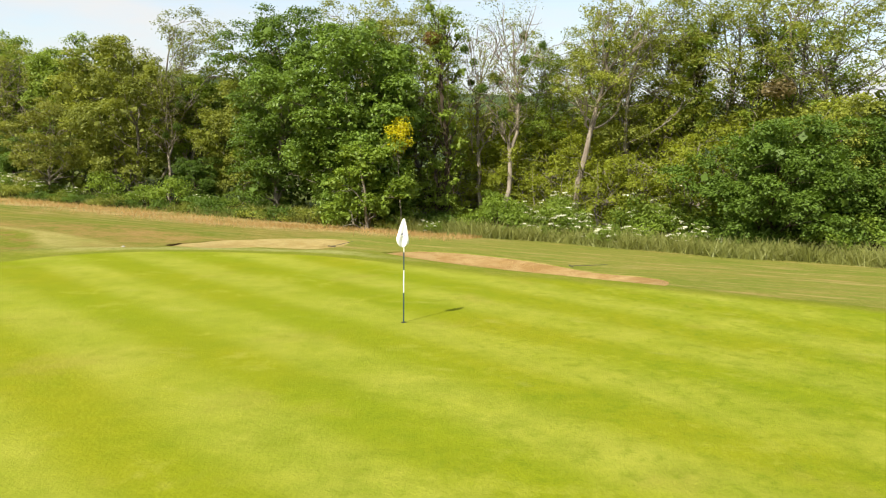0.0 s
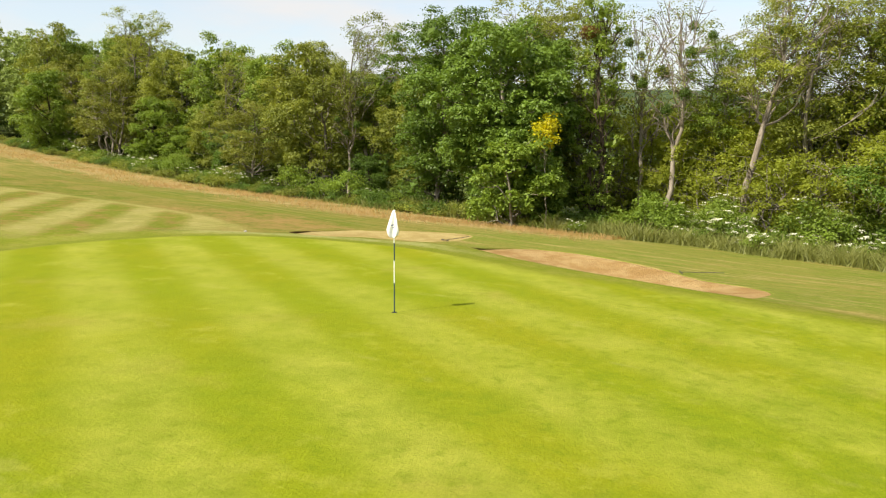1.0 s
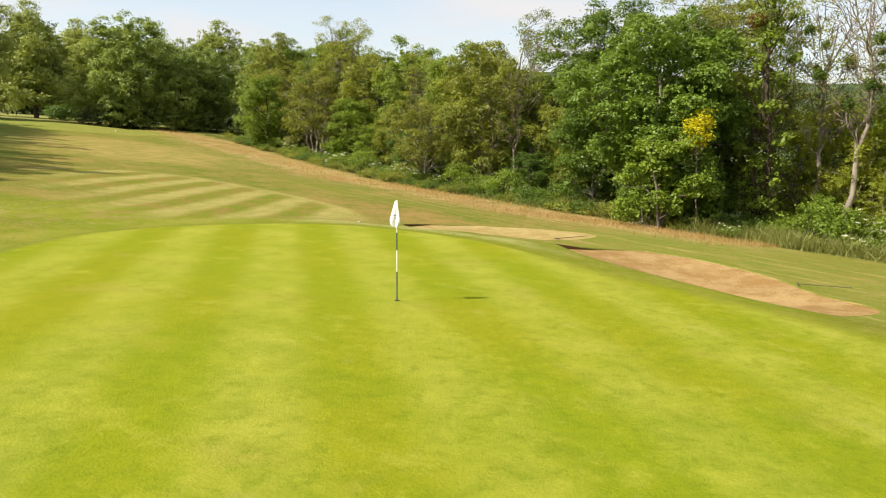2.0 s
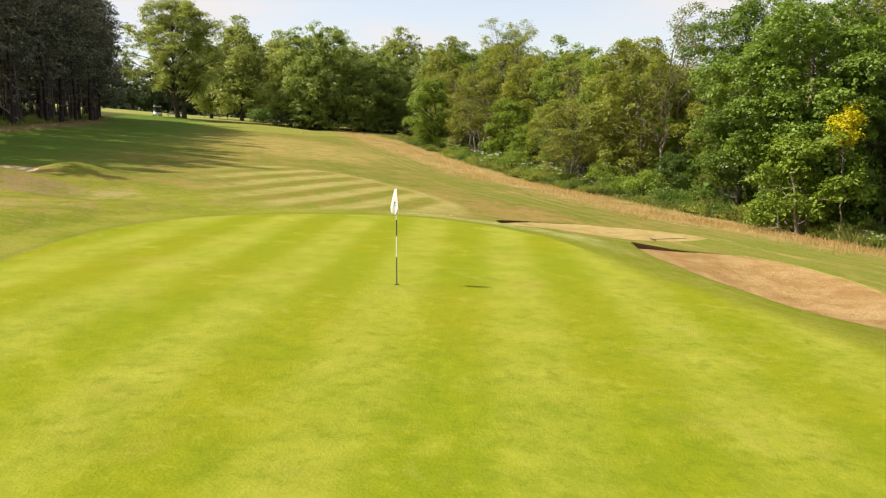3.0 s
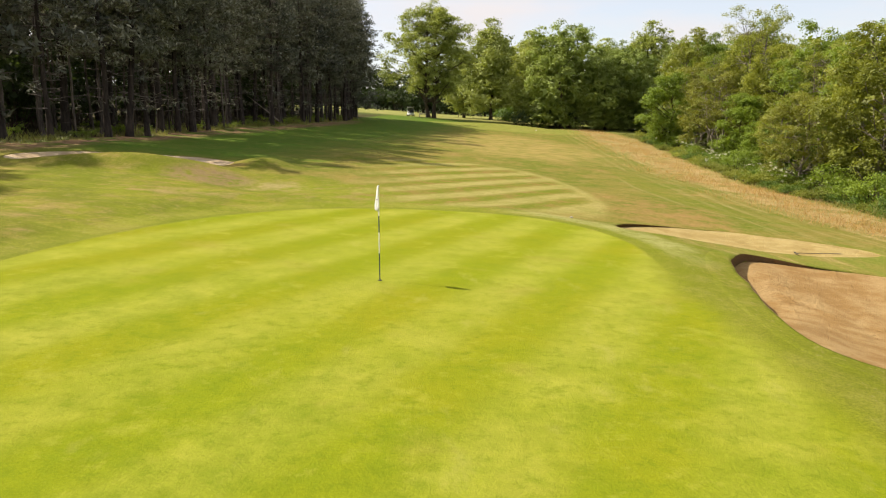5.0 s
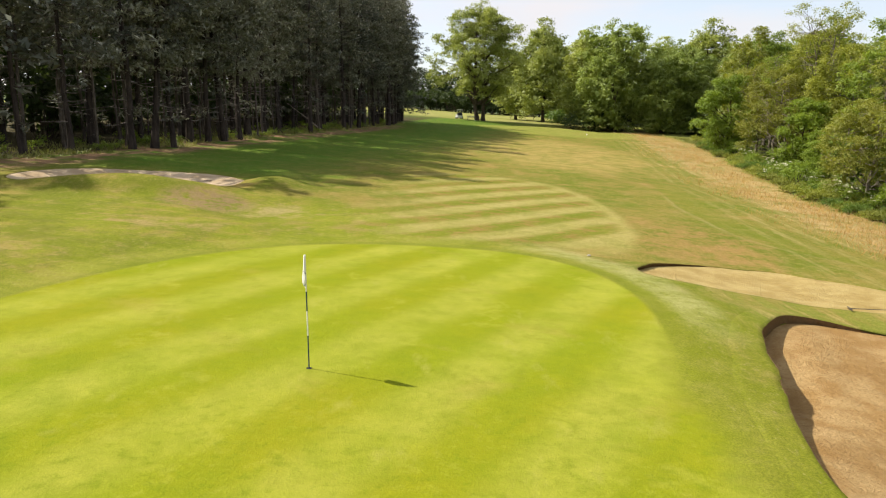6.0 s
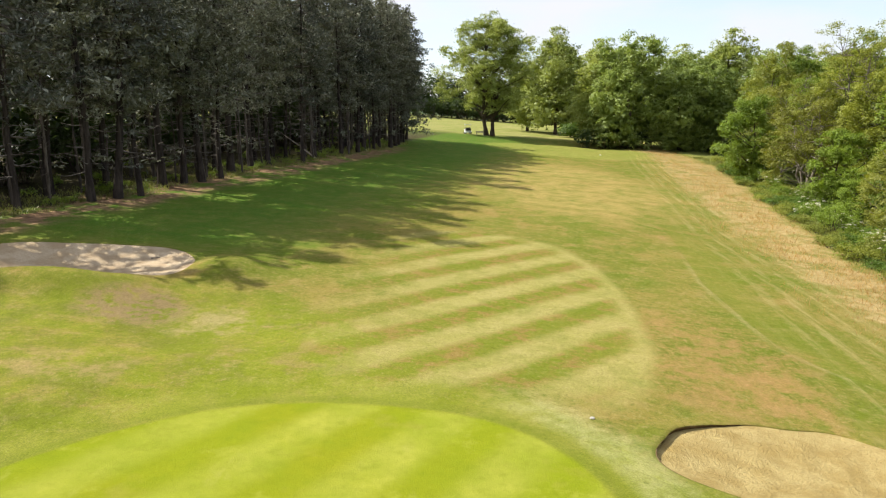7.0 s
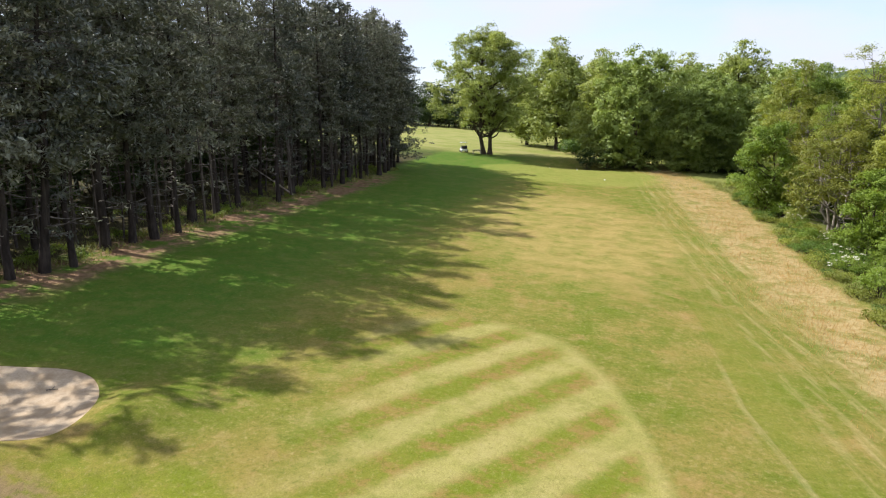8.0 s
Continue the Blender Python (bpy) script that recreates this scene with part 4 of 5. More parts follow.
for x, y, s, k in ((37.5, 13.5, 1.0, 0), (38.0, 19.0, 1.04, 1), (35.4, 15.6, 1.0, 0), (41.5, 20.5, 1.1, 0), (36.1, 33.0, 0.98, 0), (38.6, -3.4, 1.04, 0), (39.5, -6.5, 1.1, 0), (37.4, -9.4, 1.08, 0), (41.0, -13.0, 1.15, 0), (38.4, -11.4, 1.0, 1), (36.2, -1.4, 0.98, 0), (37.2, 25.5, 0.90, 1), (44.2, 79.5, 1.24, 0), (41.4, 85.5, 0.95, 1), (39.8, 0.6, 0.95, 1), (40.4, 4.6, 0.92, 0), (41.4, -3.0, 1.0, 1), (37.8, 5.2, 0.88, 1), (38.5, 37.5, 0.80, 0), (40.5, 82.0, 0.80, 0), (40.6, 56.0, 0.86, 0)):
    put((locust_a, locust_b)[k], x, y, s, R.uniform(0, 6.28), "tall thin-leaved tree with a pale bare trunk", group=TALL_GROUP)
for x, y, s in ((32.0, 10.4, 0.98), (37.4, -4.9, 0.95), (38.0, -9.0, 0.95)):
    put(ivy_tree, x, y, s, R.uniform(0, 6.28), "tall trunk wrapped in dense green ivy", group=TALL_GROUP)


def mistletoe(seed, mat, name="mistletoe_ball"):
    rng = np.random.RandomState(seed)
    top = new(name)
    tw = [tube(bent(rng, (0, 0, 0), tuple(rng.normal(0, 0.26, 3)), 4, 0.03), [0.012, 0.010, 0.008, 0.004], 4) for _ in range(26)]
    v, f = joined(tw)
    tagged(add("twig_mass", mesh_from("twig_mass", v, f), BARK_DARK, top), kind="stuff")
    d = rng.normal(0, 1, (520, 3))
    d /= np.linalg.norm(d, axis=1)[:, None]
    v, f = leaves(rng, d * rng.uniform(0.15, 0.42, (520, 1)), d, 0.13, 0.06)
    add("foliage", mesh_from("foliage", v, f, False), mat, top)
    return top


ball = mistletoe(35, LEAF_DEEP)
HOSTS = [ob for ob in bpy.data.objects if ob.parent is None and ob.name.split(".")[0] in ("half_bare_tree", "leaning_pale_tree")]
first_ball = True
for ob in sorted(HOSTS, key=lambda o: o.name):
    ends = LIMB_ENDS[ob.name.split(".")[0]]
    for k in (1, 4, 6, 8, 10, 12, 15, 18) if "bare" in ob.name else (4, 12):
        here = ob.matrix_basis @ Vector(ends[k])
        one = ball if first_ball else copy_thing(ball, Matrix.Identity(4))
        first_ball = False
        size = R.uniform(0.65, 1.05)
        one.matrix_basis = Matrix.Translation(here) @ Matrix.Diagonal((size, size, size, 1))
        tagged(one, "round dark mistletoe ball on a bare branch", "mistletoe", "mistletoe in the tall trees")
rust = mistletoe(36, LEAF_RUST, "withered_clump")
rust.matrix_basis = Matrix.Translation((31.0, 10.7, 9.3)) @ Matrix.Diagonal((1.5, 1.5, 1.2, 1))
tagged(rust, "rust-brown withered leaf clump on an ivy trunk", "foliage")
dry_head = mistletoe(37, LEAF_TAN, "withered_clump")
dry_head.matrix_basis = Matrix.Translation((35.6, -9.6, 6.4)) @ Matrix.Diagonal((2.6, 2.6, 1.6, 1))
tagged(dry_head, "pale brown withered leaf clump among green crowns", "foliage")

# flowering bushes along the wood
elder_a = shrub("elder_bush", 41, 1.9, 1.4, (BARK_DARK, LEAF_MID), per_lobe=85, leaf=(0.13, 0.085), flowers=20, flower_mat=FLOWER)
elder_b = shrub("elder_bush", 42, 3.8, 1.9, (BARK_DARK, LEAF_MID), lobes=20, per_lobe=60, leaf=(0.14, 0.085), flowers=34, flower_mat=FLOWER, tuft=0.2)
plain_bush = shrub("green_bush", 43, 1.7, 1.5, (BARK_DARK, LEAF_DEEP), per_lobe=62, leaf=(0.14, 0.09))
for x, y, s, k in (
    (26.6, -0.8, 0.7, 0), (27.6, -4.6, 0.6, 0), (29.6, 1.2, 1.0, 0), (29.2, 3.6, 0.6, 0), (29.4, -2.4, 0.7, 0), (31.4, 2.0, 0.9, 1), (31.9, -2.0, 1.0, 1), (32.6, -4.6, 1.1, 1), (29.0, -5.6, 0.8, 0), (33.0, 3.0, 0.9, 1), (32.0, 4.6, 0.7, 1),
    (27.4, 9.4, 0.5, 0), (31.4, 28.6, 0.8, 0), (33.4, 57.0, 0.9, 0), (39.2, 91.8, 1.2, 0), (34.6, 60.5, 0.8, 0), (36.2, 73.5, 0.8, 0), (31.0, 36.5, 0.9, 0), (31.6, 45.0, 0.9, 0), (33.2, 49.0, 0.8, 0), (37.6, 84.0, 0.9, 0),
    (30.6, 33.0, 0.7, 0), (32.2, 53.0, 0.8, 0), (35.0, 67.0, 0.9, 0), (31.0, 40.6, 0.7, 0),
    (40.4, 99.6, 1.5, 0), (38.0, 88.6, 1.0, 0), (33.0, 62.2, 1.05, 0), (31.6, 47.8, 1.0, 0), (30.8, 44.0, 0.9, 0),
):
    put((elder_a, elder_b)[k], x, y, s, R.uniform(0, 6.28), ("low elder bush with creamy white flower heads", "tall yellow-green elder bush with scattered creamy flowers")[k], "bush", "bushes along the wood")
fresh_bush = shrub("green_bush", 44, 2.6, 1.5, (BARK_DARK, LEAF_LIGHT), per_lobe=66, leaf=(0.14, 0.09))
put(fresh_bush, 29.6, 5.9, 1.15, 0.4, "fresh light green bush before pale trunks", "bush", "bushes along the wood")
for y in np.arange(-14, 106, 2.2):
    x = 27.0 + 0.155 * max(0, y - 42) - 0.025 * max(0, 42 - y) + R.uniform(2.4, 4.6) + (0 if y > 6 else 0.8)
    put((plain_bush, fresh_bush)[R.randrange(2)], x, y, R.choice((0.5, 0.65, 0.8, 1.0, 1.15)), R.uniform(0, 6.28), "leafy green bush at the wood edge", "bush", "bushes along the wood", tall=R.uniform(0.7, 1.0))
bramble = shrub("bramble_mound", 45, 1.0, 1.3, (BARK_DARK, LEAF_OLIVE), lobes=11, per_lobe=52, leaf=(0.14, 0.09), tuft=0.13)
dark_bramble = shrub("bramble_mound", 46, 1.15, 1.2, (BARK_DARK, LEAF_DEEP), lobes=11, per_lobe=52, leaf=(0.14, 0.095), tuft=0.13)
for y in np.arange(12, 112, 0.72):
    x = 27.0 + 0.155 * max(0, y - 42) - 0.025 * max(0, 42 - y) + 0.7 + 0.6 * math.sin(y * 0.37) * math.sin(y * 0.13 + 1) + abs(R.gauss(0, 1.9))
    k = int(R.random() < 0.45)
    put((bramble, dark_bramble)[k], x, y, R.uniform(0.45, 1.1), R.uniform(0, 6.28), ("low green bramble mound beside dry grass", "dark green bramble mound before the wood")[k], "bush", "brambles along the wood", tall=R.uniform(0.7, 1.15))

# ---- north end ----
END_GROUP = "trees at the end of the hole"
oak = broadleaf("lone_oak", 51, 24.4, 10.4, 5.6, 92, 2.25, (BARK_DARK, LEAF_END), 0.42, per_lobe=18, per_tuft=7, tuft=0.28, leaf=(0.36, 0.23), low_wide=True, fall=0.8, stems=2, core=4, sub=6, crook=1.6, twigs=4, flat=0.6)
put(oak, 3.2, 142.5, 0.96, label="tall lone oak with twin dark trunks", group=END_GROUP)
big_a = broadleaf("large_leafy_tree", 52, 21.5, 7.9, 0.8, 46, 2.9, (BARK_DARK, LEAF_END_DARK), 0.4, core=26, per_lobe=8.5, per_tuft=6, tuft=0.30, leaf=(0.46, 0.31), low_wide=True, sub=8, limb_show=0.2, fall=0.45)
big_b = broadleaf("large_leafy_tree", 53, 21.0, 7.2, 2.2, 42, 2.8, (BARK_DARK, LEAF_END), 0.4, core=22, per_lobe=8.5, per_tuft=6, tuft=0.30, leaf=(0.46, 0.31), low_wide=True, sub=8, limb_show=0.3, fall=0.5)
for x, y, s, k, tall in (
    (29.6, 134.0, 0.98, 0, 1.04), (24.4, 139.0, 0.80, 1, 1.0), (38.0, 131.5, 0.72, 0, 1.0), (43.2, 133.5, 0.78, 0, 1.0), (51.5, 150.0, 1.05, 1, 1.03), (43.5, 149.0, 0.86, 0, 1.05), (18.8, 172.0, 1.10, 1, 1.05), (12.6, 183.0, 0.95, 1, 0.95),
    (30.1, 180.0, 1.08, 1, 1.0), (24.0, 186.0, 1.0, 1, 1.0), (58.0, 140.0, 0.95, 0, 1.0), (51.5, 124.0, 0.78, 0, 1.0), (62.0, 122.0, 0.9, 0, 1.0), (34.5, 160.0, 0.9, 0, 1.0), (56.7, 205.0, 1.15, 1, 1.0), (56.0, 100.0, 0.85, 0, 1.0), (57.0, 88.0, 0.8, 0, 1.0),
):
    put((big_a, big_b)[k], x, y, s * 0.95, R.uniform(0, 6.28), ("large green tree, leafy to the ground", "large light green tree with a rounded crown")[k], group=END_GROUP, tall=tall)
far_tree = broadleaf("distant_tree", 56, 20.0, 7.5, 0.5, 16, 3.8, (BARK_DARK, LEAF_FAR_SHADE), 0.4, per_lobe=1.3, per_tuft=6, tuft=0.6, leaf=(1.1, 0.7), low_wide=True, limb_show=0.1, core=8)
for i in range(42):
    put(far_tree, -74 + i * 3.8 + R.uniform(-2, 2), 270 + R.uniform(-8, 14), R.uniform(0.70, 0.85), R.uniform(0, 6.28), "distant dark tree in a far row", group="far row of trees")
round_bush = shrub("round_bush", 54, 3.8, 3.4, (BARK_DARK, LEAF_DEEP), leaf=(0.36, 0.26), per_lobe=26, tuft=0.3)
put(round_bush, 21.8, 158.5, label="dark rounded bush on the mown grass", category="bush")
young = broadleaf("young_tree", 55, 5.0, 1.6, 2.2, 9, 0.9, (BARK_DARK, LEAF_MID), 0.07, per_lobe=24, tuft=0.3, leaf=(0.4, 0.25))
for x, y in ((11.5, 190.0), (16.0, 196.0), (19.0, 205.0)):
    put(young, x, y, R.uniform(0.9, 1.2), R.uniform(0, 6), "young slender tree on open grass", group="young trees")

# ---- pine wood ----
PINE_TWIG = bark_material("pine_twig", (0.035, 0.030, 0.026), (0.26, 0.225, 0.19))
PINE_MATS = (BARK_PINE, NEEDLE, PINE_TWIG)
PINES = [pine("pine_tree", 60 + i, 21.0, PINE_MATS, h0=(0.27, 0.34, 0.23, 0.30)[i], radius=(3.7, 3.3, 4.0, 3.4)[i], quads=8, needle=(0.42, 0.125), girth=(0.19, 0.30, 0.23, 0.26)[i]) for i in range(4)]
WIDE_PINE = pine("wide_pine_tree", 66, 19.0, PINE_MATS, h0=0.10, radius=5.2, quads=9, needle=(0.42, 0.125), girth=0.34)
BACK_PINES = [pine("inner_pine_tree", 70 + i, 21.0, PINE_MATS, h0=(0.26, 0.32)[i], radius=3.1, quads=3, needle=(0.74, 0.26), twig_sides=3, gap=1.45) for i in range(2)]
FRONT = (
    (-24.7, 36.4), (-26.5, 42.5), (-22.8, 41.3), (-22.0, 43.2), (-21.2, 45.0), (-21.8, 49.8), (-21.2, 52.4), (-20.3, 54.0), (-19.6, 56.5), (-20.2, 60.5),
    (-19.8, 65.0), (-19.3, 69.0), (-16.8, 73.6), (-17.0, 79.0), (-14.8, 84.5), (-13.8, 90.0), (-12.6, 95.8), (-10.9, 100.5), (-10.4, 105.5), (-13.4, 92.5), (-12.2, 98.2), (-10.6, 103.6), (-11.6, 109.5), (-10.4, 111.0), (-12.4, 114.0), (-30.5, 37.0), (-38.2, 27.2), (-37.0, 22.6), (-35.0, 16.8),
)
for i, (x, y) in enumerate(FRONT):
    put(PINES[i % 4], x, y, R.uniform(1.04, 1.18) if y < 82 else R.uniform(0.94, 1.05), R.uniform(0, 6.28), "tall dark pine with a bare lower trunk", group="pines")
put(BACK_PINES[0], -27.2, 29.8, 1.04, 0.7, "slim dark pine with a thin crown", group="pines")
put(WIDE_PINE, -10.6, 108.2, 1.0, 1.0, "broad dark pine with low drooping boughs", group="pines")
for y in np.arange(34, 124, 7.6):
    for row in range(2):
        if row == 0 and y < 74:
            continue
        x = -24.5 + (y - 36) * 0.19 - 4.4 - row * 5.4 + R.uniform(-1.5, 1.5)
        put(BACK_PINES[R.randrange(2)], x, y + R.uniform(-1.8, 1.8), R.uniform(0.9, 1.1), R.uniform(0, 6.28), "tall dark pine inside the wood", group="pines")
for y in np.arange(36, 118, 8.4):
    put(BACK_PINES[R.randrange(2)], -24.5 + (y - 36) * 0.19 - R.uniform(1.4, 3.4), y + R.uniform(-2.2, 2.2), R.uniform(0.95, 1.1), R.uniform(0, 6.28), "tall dark pine inside the wood", group="pines")
# extra rear row, added to cut the light entering the wood
for y in np.arange(14, 124, 5.2):
    put(BACK_PINES[R.randrange(2)], -24.5 + (y - 36) * 0.19 - 19.0 + R.uniform(-1.5, 1.5), y + R.uniform(-1.8, 1.8), R.uniform(0.9, 1.1), R.uniform(0, 6.28), "tall dark pine inside the wood", group="pines")
# denser pines here, added to deepen the shade cast on the turf
for y in np.arange(82, 122, 3.2):
    put(BACK_PINES[R.randrange(2)], -24.5 + (y - 36) * 0.19 - R.uniform(0.8, 8.0), y + R.uniform(-1.2, 1.2), R.uniform(0.95, 1.1), R.uniform(0, 6.28), "tall dark pine inside the wood", group="pines")
POLE_BARK = bark_material("bark_pole", (0.030, 0.024, 0.019), (0.170, 0.142, 0.115))


def bare_trunk(seed, h, r):
    """A slim trunk without needles, with the stubs of dead branches."""
    rng = np.random.RandomState(seed)
    top = new("bare_pine_trunk")
    path = bent(rng, (0, 0, -0.3), (rng.normal(0, 0.5), rng.normal(0, 0.5), h), 9, 0.10)
    v, f = tube(path, np.linspace(r, r * 0.35, 9), 7)
    add("trunk", mesh_from("trunk", v, f), POLE_BARK, top)
    stubs = []
    for _ in range(26):
        z = rng.uniform(1.2, h * 0.95)
        c = np.array([np.interp(z, path[:, 2], path[:, k]) for k in range(3)])
        a, ln = rng.uniform(0, 6.28), rng.uniform(0.3, 1.5)
        e = c + np.array([math.cos(a) * ln, math.sin(a) * ln, rng.uniform(-0.3, 0.4)])
        stubs.append(tube(bent(rng, c, e, 4, 0.06), [0.022, 0.016, 0.011, 0.006], 3))
    v, f = joined(stubs)
    tagged(add("branchwork", mesh_from("branchwork", v, f), POLE_BARK, top), kind="stuff")
    return top


POLES = [bare_trunk(90, 13.0, 0.13), bare_trunk(91, 11.0, 0.10), bare_trunk(92, 14.5, 0.17)]
for i in range(66):
    y = R.uniform(27, 112)
    x = -24.6 + (y - 36) * 0.19 - abs(R.gauss(0, 3.6)) + R.uniform(-0.4, 0.7)
    put(POLES[i % 3], x, y, R.uniform(0.8, 1.15), R.uniform(0, 6.28), "slim bare pine trunk with dead branch stubs", group="bare trunks among the pines")
# added fill behind the trunks, its near-black leaves standing in for shade
thicket = shrub("pine_wood_thicket", 75, 4.6, 2.6, (BARK_DARK, LEAF_FAR_SHADE), lobes=16, leaf=(0.42, 0.28), per_lobe=8, tuft=0.3)
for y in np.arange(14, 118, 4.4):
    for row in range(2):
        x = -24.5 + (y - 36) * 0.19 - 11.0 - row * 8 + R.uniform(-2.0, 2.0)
        put(thicket, x, y + R.uniform(-2, 2), R.uniform(0.7, 1.5), R.uniform(0, 6.28), "added thicket under the pines, leaves dark as if shaded", "bush", "thickets under the pines")
# dark thickets placed where only a shaded hollow lies under the crowns
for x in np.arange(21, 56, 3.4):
    put(thicket, x, 136.5 + R.uniform(-1.5, 2.0) - 0.25 * abs(x - 36), R.uniform(0.7, 1.1), R.uniform(0, 6.28), "dark thicket standing in for shade under large trees", "bush", "thickets at the end of the hole")
for x in np.arange(-70, 60, 5.2):
    put(thicket, x, 262 + R.uniform(-3, 5), R.uniform(1.5, 2.1), R.uniform(0, 6.28), "dark hedge bush before a far row of trees", "bush", "far hedge bushes")
fern = shrub("low_bramble", 76, 0.9, 0.9, (BARK_DARK, LEAF_MID), lobes=8, leaf=(0.15, 0.10), per_lobe=34, tuft=0.12)
for i in range(90):
    y = R.uniform(28, 108)
    x = -23.8 + (y - 36) * 0.19 - abs(R.gauss(0, 4.5)) - 0.3
    put(fern, x, y, R.uniform(0.5, 1.1), R.uniform(0, 6.28), "low green bramble among pine trunks", "bush", "brambles under the pines", tall=R.uniform(0.6, 1.1))
# backing row, added to block the bright sky between the pine trunks
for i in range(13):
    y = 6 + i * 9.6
    put(far_tree, -24.5 + (y - 36) * 0.19 - 22 + R.uniform(-2, 2), y, R.uniform(0.85, 1.0), R.uniform(0, 6.28), "added dark leafy tree blocking light behind the pines", group="trees behind the pines")
bare = BARK_PALE
for (ax, ay, az), (bx, by, bz) in (((-16.6, 78.0, 3.4), (-20.0, 75.2, 6.6)), ((-14.2, 89.0, 12.4), (-11.5, 86.5, 13.4))):
    rng = np.random.RandomState(int(-ax))
    v, f = tube(bent(rng, (0, 0, 0), (bx - ax, by - ay, bz - az), 9, 0.05, sag=0.2), np.linspace(0.10, 0.03, 9), 7)
    ob = add("dead_branch", mesh_from("dead_branch", v, f), bare)
    ob.location = (ax, ay, az)
    tagged(ob, "pale bare dead branch leaning among pines", "branch")


# ---- long grass ----
def blades(rng, x, y, high, wide, lean=0.35):
    n = len(x)
    z = land(x, y) - 0.03
    h = high * rng.uniform(0.5, 1.2, n)
    a = rng.uniform(0, 2 * math.pi, n)
    dx, dy = np.cos(a) * wide / 2, np.sin(a) * wide / 2
    lx, ly = rng.normal(0, lean, n) * h, rng.normal(0, lean, n) * h
    b0, b1 = np.stack([x - dx, y - dy, z], -1), np.stack([x + dx, y + dy, z], -1)
    t0, t1 = np.stack([x + lx + dx * 0.3, y + ly + dy * 0.3, z + h], -1), np.stack([x + lx - dx * 0.3, y + ly - dy * 0.3, z + h], -1)
    return np.stack([b0, b1, t0, t1], 1).reshape(-1, 3), np.arange(4 * n).reshape(-1, 4)


def strip_left(y):
    return 21.3 + 0.105 * np.maximum(y - 33, 0) + 0.04 * np.maximum(33 - y, 0)


def strip_right(y):
    return 27.5 + 0.155 * np.maximum(y - 42, 0) - 0.22 * np.maximum(y - 104, 0) - 0.025 * np.maximum(42 - y, 0)


GRASS_GOLD = leaf_material("grass_gold", (0.37, 0.218, 0.083), (0.53, 0.380, 0.176), scale_m=2.5, glow=0.45)
GRASS_GREEN = leaf_material("grass_green", (0.115, 0.140, 0.024), (0.265, 0.275, 0.080), scale_m=2.0, glow=0.3)
rng = np.random.RandomState(81)
gyy = 6 + 124 * rng.power(0.8, 30000)
gxx = strip_left(gyy) + (strip_right(gyy) - strip_left(gyy)) * np.clip(rng.normal(0.5, 0.36, 30000) + 0.12 * np.sin(gyy * 0.21) + 0.08 * np.sin(gyy * 0.53 + 1), -0.4, 1.35)
keep = 0.5 * np.sin(gxx * 0.9 + np.sin(gyy * 0.35) * 2) + 0.5 * np.sin(gyy * 0.23 + gxx * 0.7) + rng.normal(0, 1.2, 30000) > -0.3
v, f = blades(rng, gxx[keep], gyy[keep], 0.22, 0.032, lean=0.5)
tagged(add("dry_long_grass", mesh_from("dry_long_grass", v, f, False), GRASS_GOLD), "golden dry unmown grass beside the fairway", "grass", kind="stuff")
vy = np.concatenate([rng.uniform(-16, 26, 26000), rng.uniform(26, 118, 12000)])
vx = strip_right(vy) + 0.5 + 0.7 * np.sin(vy * 0.7) * np.sin(vy * 0.31 + 1) + rng.normal(0, 0.3, 38000) + np.abs(rng.normal(0, 2.8, 38000)) - 0.03 * np.maximum(0, 8 - vy) * 4
tall = (0.34 + 0.30 * (vy < 24)) * (1 + 0.5 * np.sin(vx * 2.1 + 1.5 * np.sin(vy * 0.8)) * np.sin(vy * 1.7 + vx))
v, f = blades(rng, vx, vy, tall, 0.05, lean=0.6)
tagged(add("verge_grass", mesh_from("verge_grass", v, f, False), GRASS_GREEN), "tall green weeds along the wood edge", "grass", kind="stuff")
py = rng.uniform(26, 110, 9000)
px = -23.4 + (py - 36) * 0.19 - np.abs(rng.normal(0, 2.6, 9000)) + 0.9 * np.sin(py * 0.9) * np.sin(py * 0.37)
v, f = blades(rng, px, py, 0.28 * (1 + 0.5 * np.sin(py * 1.3)), 0.06, lean=0.6)
tagged(add("woodland_grass", mesh_from("woodland_grass", v, f, False), GRASS_GREEN), "rough green grass at the feet of pines", "grass", kind="stuff")


